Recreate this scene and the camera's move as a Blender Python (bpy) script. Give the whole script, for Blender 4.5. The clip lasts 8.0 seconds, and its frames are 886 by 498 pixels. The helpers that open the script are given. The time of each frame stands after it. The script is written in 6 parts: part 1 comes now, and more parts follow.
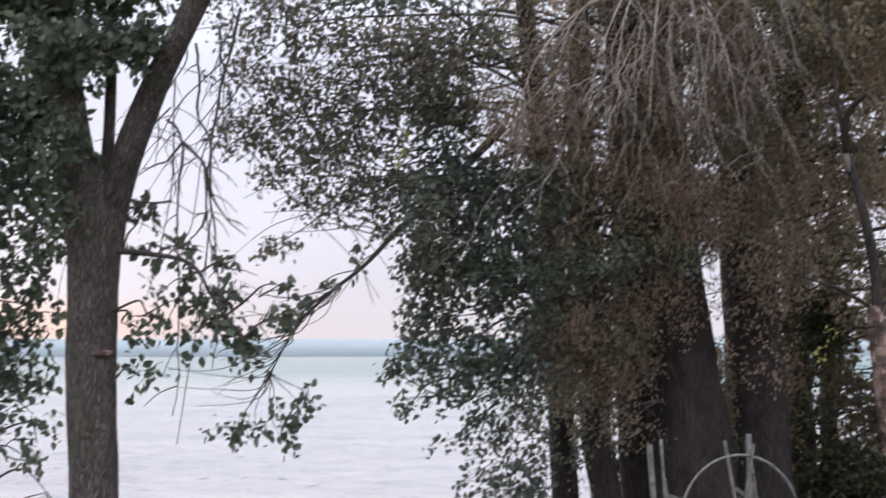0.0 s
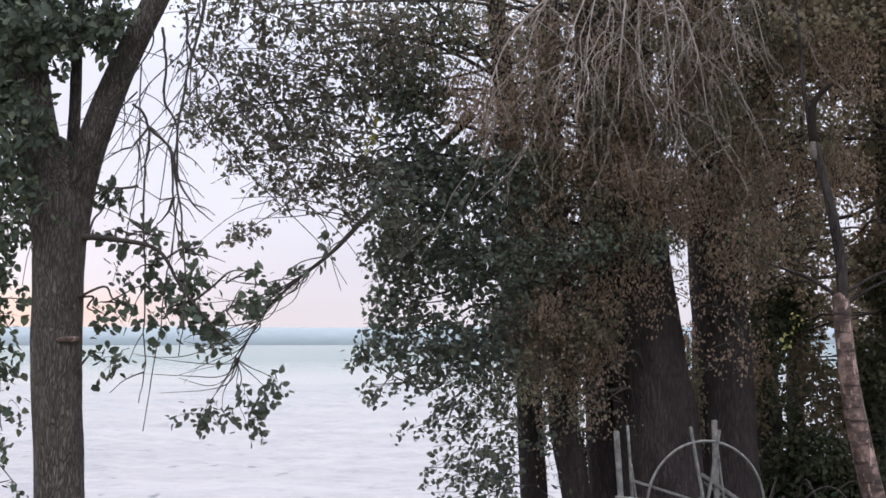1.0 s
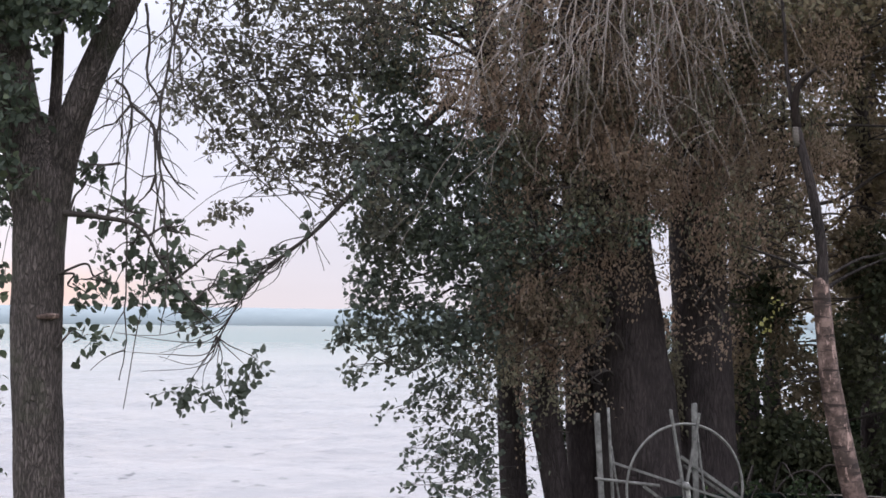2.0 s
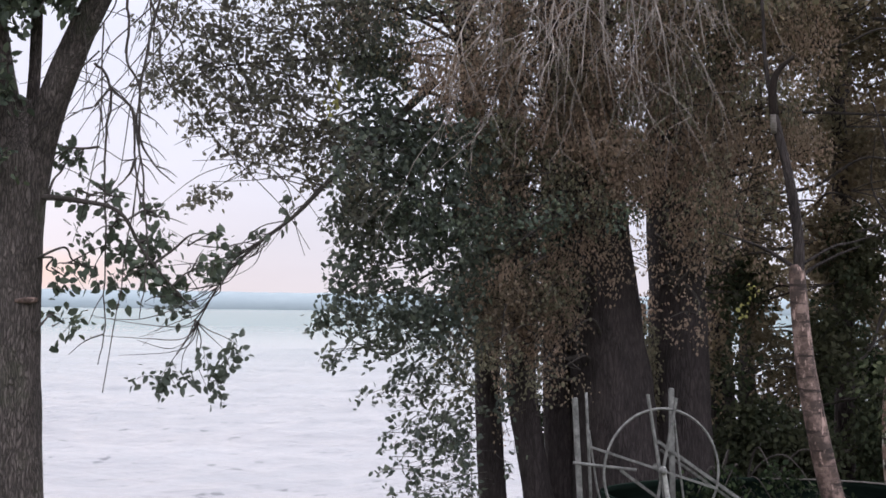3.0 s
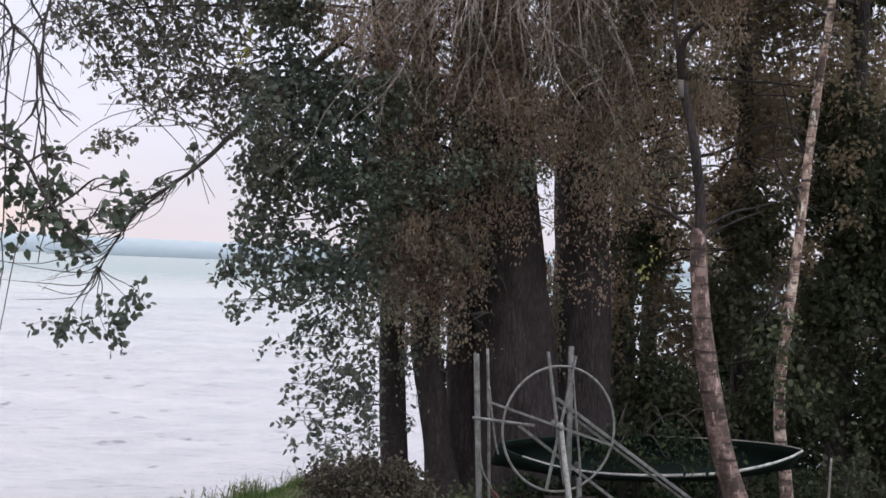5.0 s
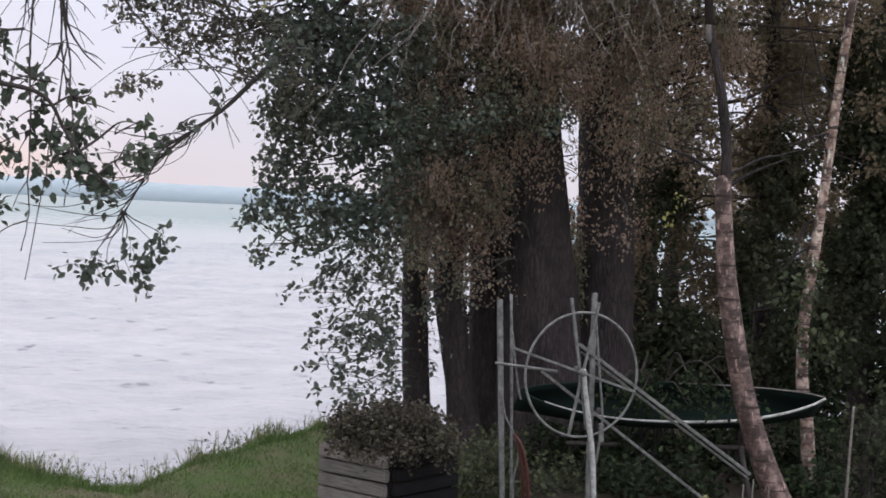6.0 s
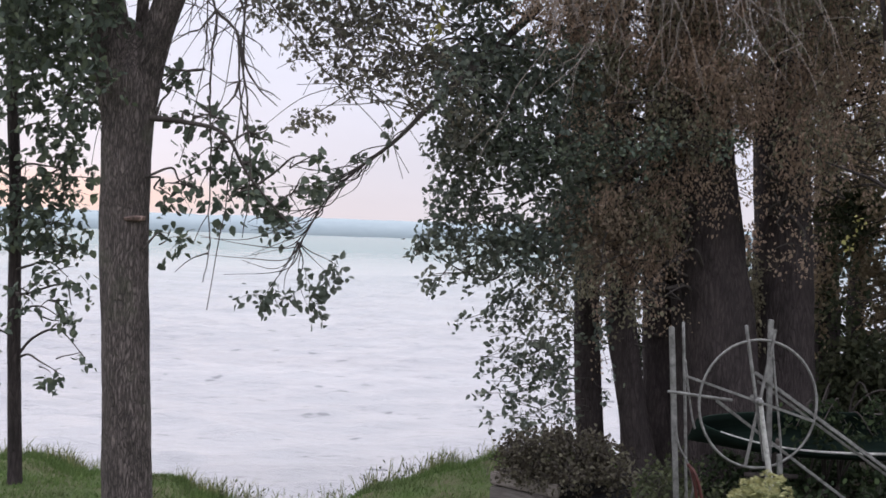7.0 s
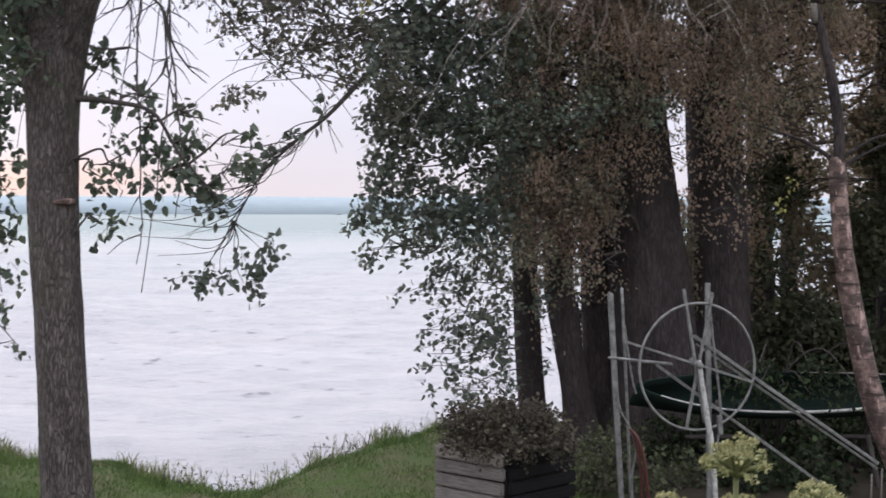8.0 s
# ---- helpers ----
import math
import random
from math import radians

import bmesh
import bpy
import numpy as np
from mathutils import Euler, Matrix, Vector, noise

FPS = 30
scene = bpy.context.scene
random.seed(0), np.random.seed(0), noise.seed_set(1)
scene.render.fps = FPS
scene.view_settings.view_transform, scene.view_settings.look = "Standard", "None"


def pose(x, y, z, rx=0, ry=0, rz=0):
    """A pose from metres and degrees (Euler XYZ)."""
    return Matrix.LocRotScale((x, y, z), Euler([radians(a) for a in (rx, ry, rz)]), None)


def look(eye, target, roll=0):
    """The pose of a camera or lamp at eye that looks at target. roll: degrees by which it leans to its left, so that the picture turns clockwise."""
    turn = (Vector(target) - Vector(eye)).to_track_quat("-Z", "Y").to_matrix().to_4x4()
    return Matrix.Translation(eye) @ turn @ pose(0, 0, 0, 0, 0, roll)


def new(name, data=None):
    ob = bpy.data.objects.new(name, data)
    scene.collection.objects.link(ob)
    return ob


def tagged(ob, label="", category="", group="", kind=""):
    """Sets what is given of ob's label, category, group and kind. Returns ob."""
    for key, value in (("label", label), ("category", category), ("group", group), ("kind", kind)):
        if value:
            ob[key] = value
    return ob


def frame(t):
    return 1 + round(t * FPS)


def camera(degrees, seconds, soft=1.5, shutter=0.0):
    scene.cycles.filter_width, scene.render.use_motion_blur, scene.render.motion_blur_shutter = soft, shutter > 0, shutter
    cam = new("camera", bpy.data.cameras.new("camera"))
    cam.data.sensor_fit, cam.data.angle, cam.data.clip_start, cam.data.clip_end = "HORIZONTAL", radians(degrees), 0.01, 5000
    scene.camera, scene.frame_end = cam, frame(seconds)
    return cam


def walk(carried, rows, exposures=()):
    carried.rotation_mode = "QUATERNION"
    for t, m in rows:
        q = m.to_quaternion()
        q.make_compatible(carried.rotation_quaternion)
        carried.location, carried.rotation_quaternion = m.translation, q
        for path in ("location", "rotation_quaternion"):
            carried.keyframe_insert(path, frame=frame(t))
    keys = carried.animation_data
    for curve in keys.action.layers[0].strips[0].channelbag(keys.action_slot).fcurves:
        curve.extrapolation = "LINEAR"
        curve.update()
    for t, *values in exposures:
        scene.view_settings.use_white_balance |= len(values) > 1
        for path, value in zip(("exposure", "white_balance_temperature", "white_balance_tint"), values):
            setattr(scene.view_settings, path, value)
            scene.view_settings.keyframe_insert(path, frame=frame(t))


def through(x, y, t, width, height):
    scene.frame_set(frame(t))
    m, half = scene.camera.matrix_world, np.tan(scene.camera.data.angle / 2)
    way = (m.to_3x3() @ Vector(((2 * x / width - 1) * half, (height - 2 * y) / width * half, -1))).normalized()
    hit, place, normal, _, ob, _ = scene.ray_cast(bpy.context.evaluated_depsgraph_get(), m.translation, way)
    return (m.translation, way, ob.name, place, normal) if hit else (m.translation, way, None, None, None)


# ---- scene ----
cam = camera(39.1, 8.0, soft=1.6, shutter=0.3)

# seconds, eye x y z, yaw, pitch, roll
PATH = [
    (0, -0.001, 0.016, 2.640, 0.79, 4.85, 0.11),
    (0.1, -0.001, 0.021, 2.642, 0.09, 5.26, 0.10),
    (0.2, -0.001, 0.024, 2.644, 0.27, 4.88, 0.10),
    (0.3, -0.001, 0.027, 2.646, -0.18, 4.88, 0.10),
    (0.4, -0.001, 0.030, 2.648, 0.00, 4.15, 0.10),
    (0.5, 0.000, 0.033, 2.650, -0.27, 4.13, 0.08),
    (1, 0.031, 0.026, 2.623, -0.51, 4.32, 0.08),
    (1.5, 0.030, 0.033, 2.624, -1.13, 4.41, -0.19),
    (1.7, 0.004, 0.043, 2.617, -1.30, 3.72, -0.31),
    (2.8, -0.042, 0.002, 2.607, -2.60, 3.27, -0.67),
    (3, -0.057, 0.007, 2.616, -2.75, 2.81, -0.66),
    (3.5, -0.070, 0.046, 2.592, -2.79, 2.07, -1.08),
    (4, 0.018, -0.025, 2.572, -2.99, 1.95, -1.40),
    (4.2, 0.015, -0.050, 2.588, -3.35, 1.93, -1.75),
    (4.5, 0.011, -0.088, 2.612, -4.18, 2.07, -2.00),
    (4.7, 0.002, -0.048, 2.630, -5.97, 1.56, -2.08),
    (5, 0.006, -0.022, 2.618, -6.75, 0.82, -2.30),
    (5.4, 0.011, 0.012, 2.601, -6.48, -0.18, -2.60),
    (5.8, -0.002, 0.014, 2.603, -6.06, -1.21, -2.90),
    (6, -0.025, -0.008, 2.609, -5.82, -1.68, -2.64),
    (6.1, -0.034, 0.006, 2.591, -5.20, -1.42, -2.49),
    (6.2, -0.039, 0.014, 2.580, -4.40, -0.95, -2.73),
    (6.3, -0.043, 0.019, 2.575, -3.56, -1.03, -2.58),
    (6.4, -0.011, 0.012, 2.569, -2.37, -0.93, -2.69),
    (6.5, 0.025, 0.004, 2.565, -1.06, -1.05, -2.85),
    (6.6, 0.059, -0.005, 2.566, 0.44, -1.40, -2.49),
    (6.7, 0.078, -0.012, 2.569, 1.36, -1.53, -2.00),
    (6.8, 0.078, -0.019, 2.575, 1.70, -1.48, -2.10),
    (6.9, 0.071, -0.027, 2.581, 2.46, -1.48, -1.86),
    (7, 0.051, -0.034, 2.577, 2.32, -0.51, -1.79),
    (7.1, 0.035, -0.028, 2.579, 1.66, -0.56, -1.49),
    (7.2, 0.018, -0.021, 2.579, 0.91, -0.78, -0.95),
    (7.3, 0.004, -0.015, 2.576, 0.71, -0.81, -1.15),
    (7.4, -0.000, -0.008, 2.576, 0.41, -0.76, -0.85),
    (7.5, 0.002, -0.003, 2.575, 0.03, -0.82, -0.72),
    (7.6, 0.005, 0.003, 2.579, -0.47, -1.42, -0.46),
    (7.7, 0.017, 0.006, 2.578, -0.51, -2.26, -0.37),
    (7.8, 0.032, 0.013, 2.571, 0.46, -1.11, -0.37),
    (7.9, 0.038, 0.016, 2.563, -0.02, -1.54, -0.33),
    (8, 0.043, 0.020, 2.568, -0.63, -1.66, -0.02),
]
walk(cam, [(t, pose(x, y, z, 90 + p, r, a)) for t, x, y, z, a, p, r in PATH], exposures=[(0.0, 0.0), (4.8, 0.0), (5.9, -0.12), (6.3, -0.04), (6.9, -0.05), (8.0, 0.03)])

# ---------------------------------------------------------------- sky and sun
SUN_AZ, SUN_EL = radians(-21.0), radians(3.0)  # west over the lake, ahead and to the left of the lawn
world = bpy.data.worlds.new("dusk_sky")
scene.world = world
world.use_nodes = True
wt = world.node_tree
for n in list(wt.nodes):
    wt.nodes.remove(n)


def wnode(kind, **inputs):
    n = wt.nodes.new(kind)
    for k, v in inputs.items():
        n.inputs[k].default_value = v
    return n


w_out = wnode("ShaderNodeOutputWorld")
w_bg = wnode("ShaderNodeBackground", Strength=1.0)
w_sky = wnode("ShaderNodeTexSky")
w_sky.sky_type, w_sky.sun_disc = "NISHITA", False
w_sky.sun_elevation, w_sky.sun_rotation = SUN_EL, SUN_AZ
w_sky.air_density, w_sky.dust_density, w_sky.ozone_density = 1.0, 2.0, 2.0
w_gain = wnode("ShaderNodeVectorMath")
w_gain.operation = "SCALE"
w_gain.inputs["Scale"].default_value = 0.004
w_tc = wnode("ShaderNodeTexCoord")
w_sep = wnode("ShaderNodeSeparateXYZ")
w_ramp = wnode("ShaderNodeValToRGB")
el = w_ramp.color_ramp.elements
el[0].position, el[0].color = 0.0, (0.81, 0.75, 0.81, 1)
el[1].position, el[1].color = 1.0, (2.95, 3.08, 3.36, 1)
for at_, col in ((0.05, (0.82, 0.805, 0.925)), (0.12, (0.835, 0.85, 1.01)), (0.22, (0.84, 0.865, 1.04)), (0.5, (1.80, 1.88, 2.12))):
    e = el.new(at_)
    e.color = (*col, 1)
# soft high cloud
w_map = wnode("ShaderNodeMapping")
w_map.inputs["Scale"].default_value = (1.2, 1.2, 5.0)
w_noise = wnode("ShaderNodeTexNoise", Scale=2.2, Detail=5.0, Roughness=0.55)
w_cl = wnode("ShaderNodeMapRange")
for k, v in (("From Min", 0.3), ("From Max", 0.7), ("To Min", 0.94), ("To Max", 1.05)):
    w_cl.inputs[k].default_value = v
w_mul = wnode("ShaderNodeVectorMath")
w_mul.operation = "SCALE"
w_add = wnode("ShaderNodeVectorMath")
w_add.operation = "ADD"
link = wt.links.new
link(w_tc.outputs["Generated"], w_sep.inputs[0])
link(w_sep.outputs["Z"], w_ramp.inputs["Fac"])
link(w_tc.outputs["Generated"], w_map.inputs["Vector"])
link(w_map.outputs[0], w_noise.inputs["Vector"])
link(w_noise.outputs["Fac"], w_cl.inputs["Value"])
link(w_ramp.outputs["Color"], w_mul.inputs[0])
link(w_cl.outputs[0], w_mul.inputs["Scale"])
link(w_sky.outputs[0], w_gain.inputs[0])
link(w_mul.outputs[0], w_add.inputs[0])
link(w_gain.outputs[0], w_add.inputs[1])
# the last warm light low in the west, spread along the horizon
w_flat = wnode("ShaderNodeVectorMath")
w_flat.operation = "MULTIPLY"
w_flat.inputs[1].default_value = (1.0, 1.0, 9.0)
w_nrm = wnode("ShaderNodeVectorMath")
w_nrm.operation = "NORMALIZE"
w_dot = wnode("ShaderNodeVectorMath")
w_dot.operation = "DOT_PRODUCT"
w_dot.inputs[1].default_value = Vector((math.sin(SUN_AZ), math.cos(SUN_AZ), 9.0 * math.tan(radians(1.5)))).normalized()
w_lobe = wnode("ShaderNodeMapRange")
for k, v in (("From Min", 0.982), ("From Max", 1.0), ("To Min", 0.0), ("To Max", 1.0)):
    w_lobe.inputs[k].default_value = v
w_glow = wnode("ShaderNodeVectorMath")
w_glow.operation = "SCALE"
w_glow.inputs[0].default_value = (0.16, -0.03, -0.17)
w_all = wnode("ShaderNodeVectorMath")
w_all.operation = "ADD"
link(w_tc.outputs["Generated"], w_flat.inputs[0])
link(w_flat.outputs[0], w_nrm.inputs[0])
link(w_nrm.outputs[0], w_dot.inputs[0])
link(w_dot.outputs["Value"], w_lobe.inputs["Value"])
link(w_lobe.outputs[0], w_glow.inputs["Scale"])
link(w_add.outputs[0], w_all.inputs[0])
link(w_glow.outputs[0], w_all.inputs[1])
link(w_all.outputs[0], w_bg.inputs["Color"])
link(w_bg.outputs[0], w_out.inputs["Surface"])

sun_data = bpy.data.lights.new("sun", "SUN")
sun_data.energy, sun_data.angle, sun_data.color = 0.5, radians(70), (1.0, 0.78, 0.62)
sun = new("sun", sun_data)
sun.matrix_world = look((math.sin(SUN_AZ) * 60, math.cos(SUN_AZ) * 60, 60 * math.tan(SUN_EL + radians(22))), (0, 0, 0))


# ---------------------------------------------------------------- materials
class Mat:
    """A node material with short ways to make and join nodes."""

    def __init__(self, name, rough=0.8, metal=0.0, spec=0.4):
        self.m = bpy.data.materials.new(name)
        self.m.use_nodes = True
        self.t = self.m.node_tree
        self.b = self.t.nodes["Principled BSDF"]
        self.b.inputs["Roughness"].default_value = rough
        self.b.inputs["Metallic"].default_value = metal
        self.b.inputs["Specular IOR Level"].default_value = spec

    def n(self, kind, **inputs):
        node = self.t.nodes.new(kind)
        for k, v in inputs.items():
            node.inputs[k].default_value = v
        return node

    def to(self, a, b):
        self.t.links.new(a, b)

    def coords(self, scale=(1, 1, 1)):
        tc, mp = self.n("ShaderNodeTexCoord"), self.n("ShaderNodeMapping")
        mp.inputs["Scale"].default_value = scale
        self.to(tc.outputs["Object"], mp.inputs["Vector"])
        return mp.outputs[0]

    def noise(self, vec, scale, detail=4.0, rough=0.55):
        nz = self.n("ShaderNodeTexNoise", Scale=scale, Detail=detail, Roughness=rough)
        self.to(vec, nz.inputs["Vector"])
        return nz.outputs["Fac"]

    def ramp(self, fac, *stops):
        r = self.n("ShaderNodeValToRGB")
        e = r.color_ramp.elements
        while len(e) < len(stops):
            e.new(0.5)
        for one, (p, c) in zip(e, stops):
            one.position, one.color = p, (*c, 1)
        self.to(fac, r.inputs["Fac"])
        return r.outputs["Color"]

    def mix(self, fac, a, b, how="MIX"):
        x = self.n("ShaderNodeMix")
        x.data_type, x.blend_type = "RGBA", how
        if isinstance(fac, float):
            x.inputs[0].default_value = fac
        else:
            self.to(fac, x.inputs[0])
        for sock, v in ((x.inputs[6], a), (x.inputs[7], b)):
            if isinstance(v, tuple):
                sock.default_value = (*v, 1)
            else:
                self.to(v, sock)
        return x.outputs[2]

    def base(self, col):
        self.to(col, self.b.inputs["Base Color"])

    def bump(self, height, strength, distance):
        bp = self.n("ShaderNodeBump", Strength=strength, Distance=distance)
        self.to(height, bp.inputs["Height"])
        self.to(bp.outputs[0], self.b.inputs["Normal"])


def leaf_mat(name, dark, mid, light, through=0.25, patch=None, rough=0.65, spec=0.22, fleck=1.5, blend=0.55):
    """Leaves that differ one by one, with a little light coming through them."""
    q = Mat(name, rough=rough, spec=spec)
    g = q.n("ShaderNodeNewGeometry")
    col = q.ramp(g.outputs["Random Per Island"], (0.0, dark), (0.55, mid), (0.93, light), (1.0, tuple(min(1, c * fleck) for c in light)))
    vein = q.noise(q.coords(), 60.0, 2.0)
    col = q.mix(0.35, col, q.ramp(vein, (0.3, dark), (0.7, light)))
    if patch:
        col = q.mix(q.ramp(q.noise(q.coords(), 1.1, 5.0, 0.65), (0.45, (0, 0, 0)), (0.68, (blend, blend, blend))), col, patch)
    q.base(col)
    tr = q.n("ShaderNodeBsdfTranslucent")
    q.to(col, tr.inputs["Color"])
    mx = q.n("ShaderNodeMixShader", Fac=through)
    out = q.t.nodes["Material Output"]
    q.to(q.b.outputs[0], mx.inputs[1])
    q.to(tr.outputs[0], mx.inputs[2])
    q.to(mx.outputs[0], out.inputs["Surface"])
    return q.m


def bark_mat(name, dark, light, grain=(9, 9, 1.6), depth=0.02, moss=None, blend=0.45, relief=0.4):
    q = Mat(name, rough=0.92, spec=0.2)
    vec = q.coords(grain)
    vor = q.n("ShaderNodeTexVoronoi", Scale=3.2, Randomness=1.0)
    vor.feature = "DISTANCE_TO_EDGE"
    warp = q.n("ShaderNodeVectorMath")
    warp.operation = "ADD"
    nz = q.n("ShaderNodeTexNoise", Scale=1.5, Detail=3.0)
    q.to(vec, nz.inputs["Vector"])
    q.to(vec, warp.inputs[0])
    q.to(nz.outputs["Color"], warp.inputs[1])
    q.to(warp.outputs[0], vor.inputs["Vector"])
    ridge = q.ramp(vor.outputs["Distance"], (0.0, (0, 0, 0)), (0.22, (1, 1, 1)))
    fine = q.noise(vec, 7.0, 6.0, 0.65)
    skin = q.ramp(fine, (0.25, dark), (0.75, light))
    col = q.mix(blend, q.mix(ridge, dark, skin), skin)
    stain = q.ramp(q.noise(q.coords((3, 3, 1.5)), 1.7, 6.0, 0.65), (0.36, (0.5, 0.5, 0.49)), (0.5, (0.85, 0.84, 0.83)), (0.66, (1.2, 1.18, 1.16)))
    col = q.mix(0.8, col, stain, "MULTIPLY")
    if moss:
        patch = q.ramp(q.noise(q.coords(), 2.6, 5.0), (0.55, (0, 0, 0)), (0.72, (0.55, 0.55, 0.55)))
        col = q.mix(patch, col, moss)
    q.base(col)
    h = q.mix(0.3, ridge, q.ramp(fine, (0, (0, 0, 0)), (1, (1, 1, 1))))
    q.bump(h, relief, depth)
    return q.m


def birch_mat(name, low, mid, high):
    """Papery bark: pale curls and pinkish sheets, short dark dashes, black bands and scars."""
    q = Mat(name, rough=0.75, spec=0.3)
    big = q.noise(q.coords((2.2, 2.2, 3.2)), 1.3, 5.0, 0.7)
    sheet = q.noise(q.coords((6.0, 6.0, 3.6)), 1.7, 6.0, 0.62)
    dash = q.noise(q.coords((4.0, 4.0, 34.0)), 1.6, 4.0, 0.6)
    rough = q.noise(q.coords((9, 9, 12)), 3.0, 6.0, 0.7)
    paper = q.ramp(sheet, (0.36, low), (0.47, mid), (0.56, high), (0.66, tuple(min(0.85, c * 1.5) for c in high)))
    col = q.mix(0.4, paper, q.ramp(rough, (0.3, low), (0.7, high)))
    col = q.mix(q.ramp(dash, (0.58, (0, 0, 0)), (0.64, (0.85, 0.85, 0.85))), col, (0.06, 0.040, 0.036))
    col = q.mix(q.ramp(big, (0.51, (0, 0, 0)), (0.57, (0.85, 0.85, 0.85))), col, (0.055, 0.038, 0.034))
    band = q.noise(q.coords((1.6, 1.6, 13.0)), 1.25, 5.0, 0.6)
    col = q.mix(q.ramp(band, (0.575, (0, 0, 0)), (0.605, (0.9, 0.9, 0.9))), col, (0.030, 0.020, 0.018))
    flake = q.noise(q.coords((11.0, 11.0, 4.0)), 1.9, 5.0, 0.6)
    col = q.mix(q.ramp(flake, (0.60, (0, 0, 0)), (0.65, (0.75, 0.75, 0.75))), col, tuple(min(0.8, c * 1.9) for c in high))
    q.base(col)
    q.bump(q.mix(0.5, sheet, rough), 0.8, 0.014)
    return q.m


M_BARK = bark_mat("maple_bark", (0.053, 0.044, 0.043), (0.255, 0.210, 0.198), grain=(13, 13, 2.6), moss=(0.085, 0.09, 0.06), blend=0.12, relief=0.9)
M_BARK_DARK = bark_mat("dark_bark", (0.035, 0.028, 0.028), (0.092, 0.073, 0.073), grain=(8, 8, 1.5), blend=0.25, relief=0.8)
M_STEM_DARK = bark_mat("blackened_bark", (0.016, 0.011, 0.010), (0.045, 0.032, 0.028), grain=(10, 10, 3), depth=0.008)
M_BIRCH = birch_mat("birch_bark", (0.028, 0.018, 0.016), (0.098, 0.060, 0.052), (0.275, 0.185, 0.163))
M_BIRCH_PALE = birch_mat("pale_birch_bark", (0.065, 0.034, 0.028), (0.24, 0.130, 0.103), (0.58, 0.43, 0.36))
M_TWIG = bark_mat("twig_bark", (0.05, 0.042, 0.041), (0.12, 0.10, 0.094), grain=(20, 20, 20), depth=0.002)
M_DEAD = bark_mat("bleached_twig", (0.26, 0.216, 0.203), (0.44, 0.378, 0.355), grain=(20, 20, 20), depth=0.002)
M_LEAF_MAPLE = leaf_mat("maple_leaf", (0.064, 0.080, 0.069), (0.090, 0.112, 0.087), (0.145, 0.165, 0.105))
M_LEAF_POPLAR = leaf_mat("poplar_leaf", (0.072, 0.090, 0.082), (0.103, 0.124, 0.104), (0.158, 0.174, 0.126), 0.4, (0.134, 0.130, 0.092), 0.5, 0.32)
M_LEAF_RUSSET = leaf_mat("russet_olive_leaf", (0.088, 0.084, 0.074), (0.145, 0.132, 0.106), (0.25, 0.225, 0.165), 0.5, (0.090, 0.102, 0.094))
M_LEAF_YELLOW = leaf_mat("yellowing_leaf", (0.22, 0.21, 0.07), (0.32, 0.30, 0.10), (0.42, 0.38, 0.15), 0.4)
M_LEAF_BROWN = leaf_mat("browned_leaf", (0.365, 0.262, 0.205), (0.405, 0.292, 0.225), (0.44, 0.322, 0.238), 0.66, (0.270, 0.252, 0.190), 0.8, 0.12, 1.05)
M_LEAF_DULL = leaf_mat("dull_green_leaf", (0.189, 0.182, 0.135), (0.221, 0.208, 0.150), (0.273, 0.247, 0.163), 0.55, (0.247, 0.195, 0.140), 0.8, 0.12, 1.1)
M_LEAF_OLIVE = leaf_mat("olive_leaf", (0.172, 0.124, 0.087), (0.213, 0.159, 0.108), (0.259, 0.201, 0.127), 0.4, (0.144, 0.161, 0.098))
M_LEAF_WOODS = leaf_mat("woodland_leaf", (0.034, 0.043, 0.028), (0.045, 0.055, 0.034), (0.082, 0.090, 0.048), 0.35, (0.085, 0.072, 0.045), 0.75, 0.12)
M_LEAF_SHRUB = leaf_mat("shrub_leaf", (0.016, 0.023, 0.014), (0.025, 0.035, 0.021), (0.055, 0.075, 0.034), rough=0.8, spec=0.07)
M_LEAF_WEED = leaf_mat("weed_leaf", (0.040, 0.048, 0.026), (0.066, 0.078, 0.040), (0.12, 0.13, 0.065))
M_LEAF_PLANTER = leaf_mat("planter_leaf", (0.044, 0.034, 0.027), (0.064, 0.052, 0.039), (0.095, 0.086, 0.056))
M_GRASS = leaf_mat("grass_blade", (0.056, 0.099, 0.027), (0.085, 0.137, 0.037), (0.155, 0.210, 0.072), 0.3, (0.088, 0.092, 0.050), blend=0.6)
M_SEED = leaf_mat("seeding_grass", (0.085, 0.10, 0.038), (0.14, 0.16, 0.06), (0.25, 0.25, 0.12), 0.3)
M_UMBEL = leaf_mat("umbel_flower", (0.17, 0.165, 0.070), (0.28, 0.265, 0.125), (0.42, 0.39, 0.21), 0.2)
M_STEM = leaf_mat("plant_stem", (0.10, 0.105, 0.045), (0.15, 0.155, 0.065), (0.20, 0.205, 0.09), 0.1)

q = Mat("aluminium_tube", rough=0.55, metal=0.25)
grime = q.noise(q.coords((3, 3, 3)), 6.0, 6.0, 0.65)
q.base(q.ramp(grime, (0.3, (0.085, 0.080, 0.077)), (0.5, (0.185, 0.177, 0.172)), (0.75, (0.32, 0.307, 0.298))))
q.bump(grime, 0.25, 0.002)
M_ALU = q.m

q = Mat("worn_bright_tube", rough=0.5, metal=0.2)
grime = q.noise(q.coords((3, 3, 3)), 7.0, 6.0, 0.65)
q.base(q.ramp(grime, (0.32, (0.22, 0.21, 0.20)), (0.5, (0.46, 0.44, 0.425)), (0.7, (0.66, 0.64, 0.62))))
q.bump(grime, 0.25, 0.002)
M_ALU_BRIGHT = q.m

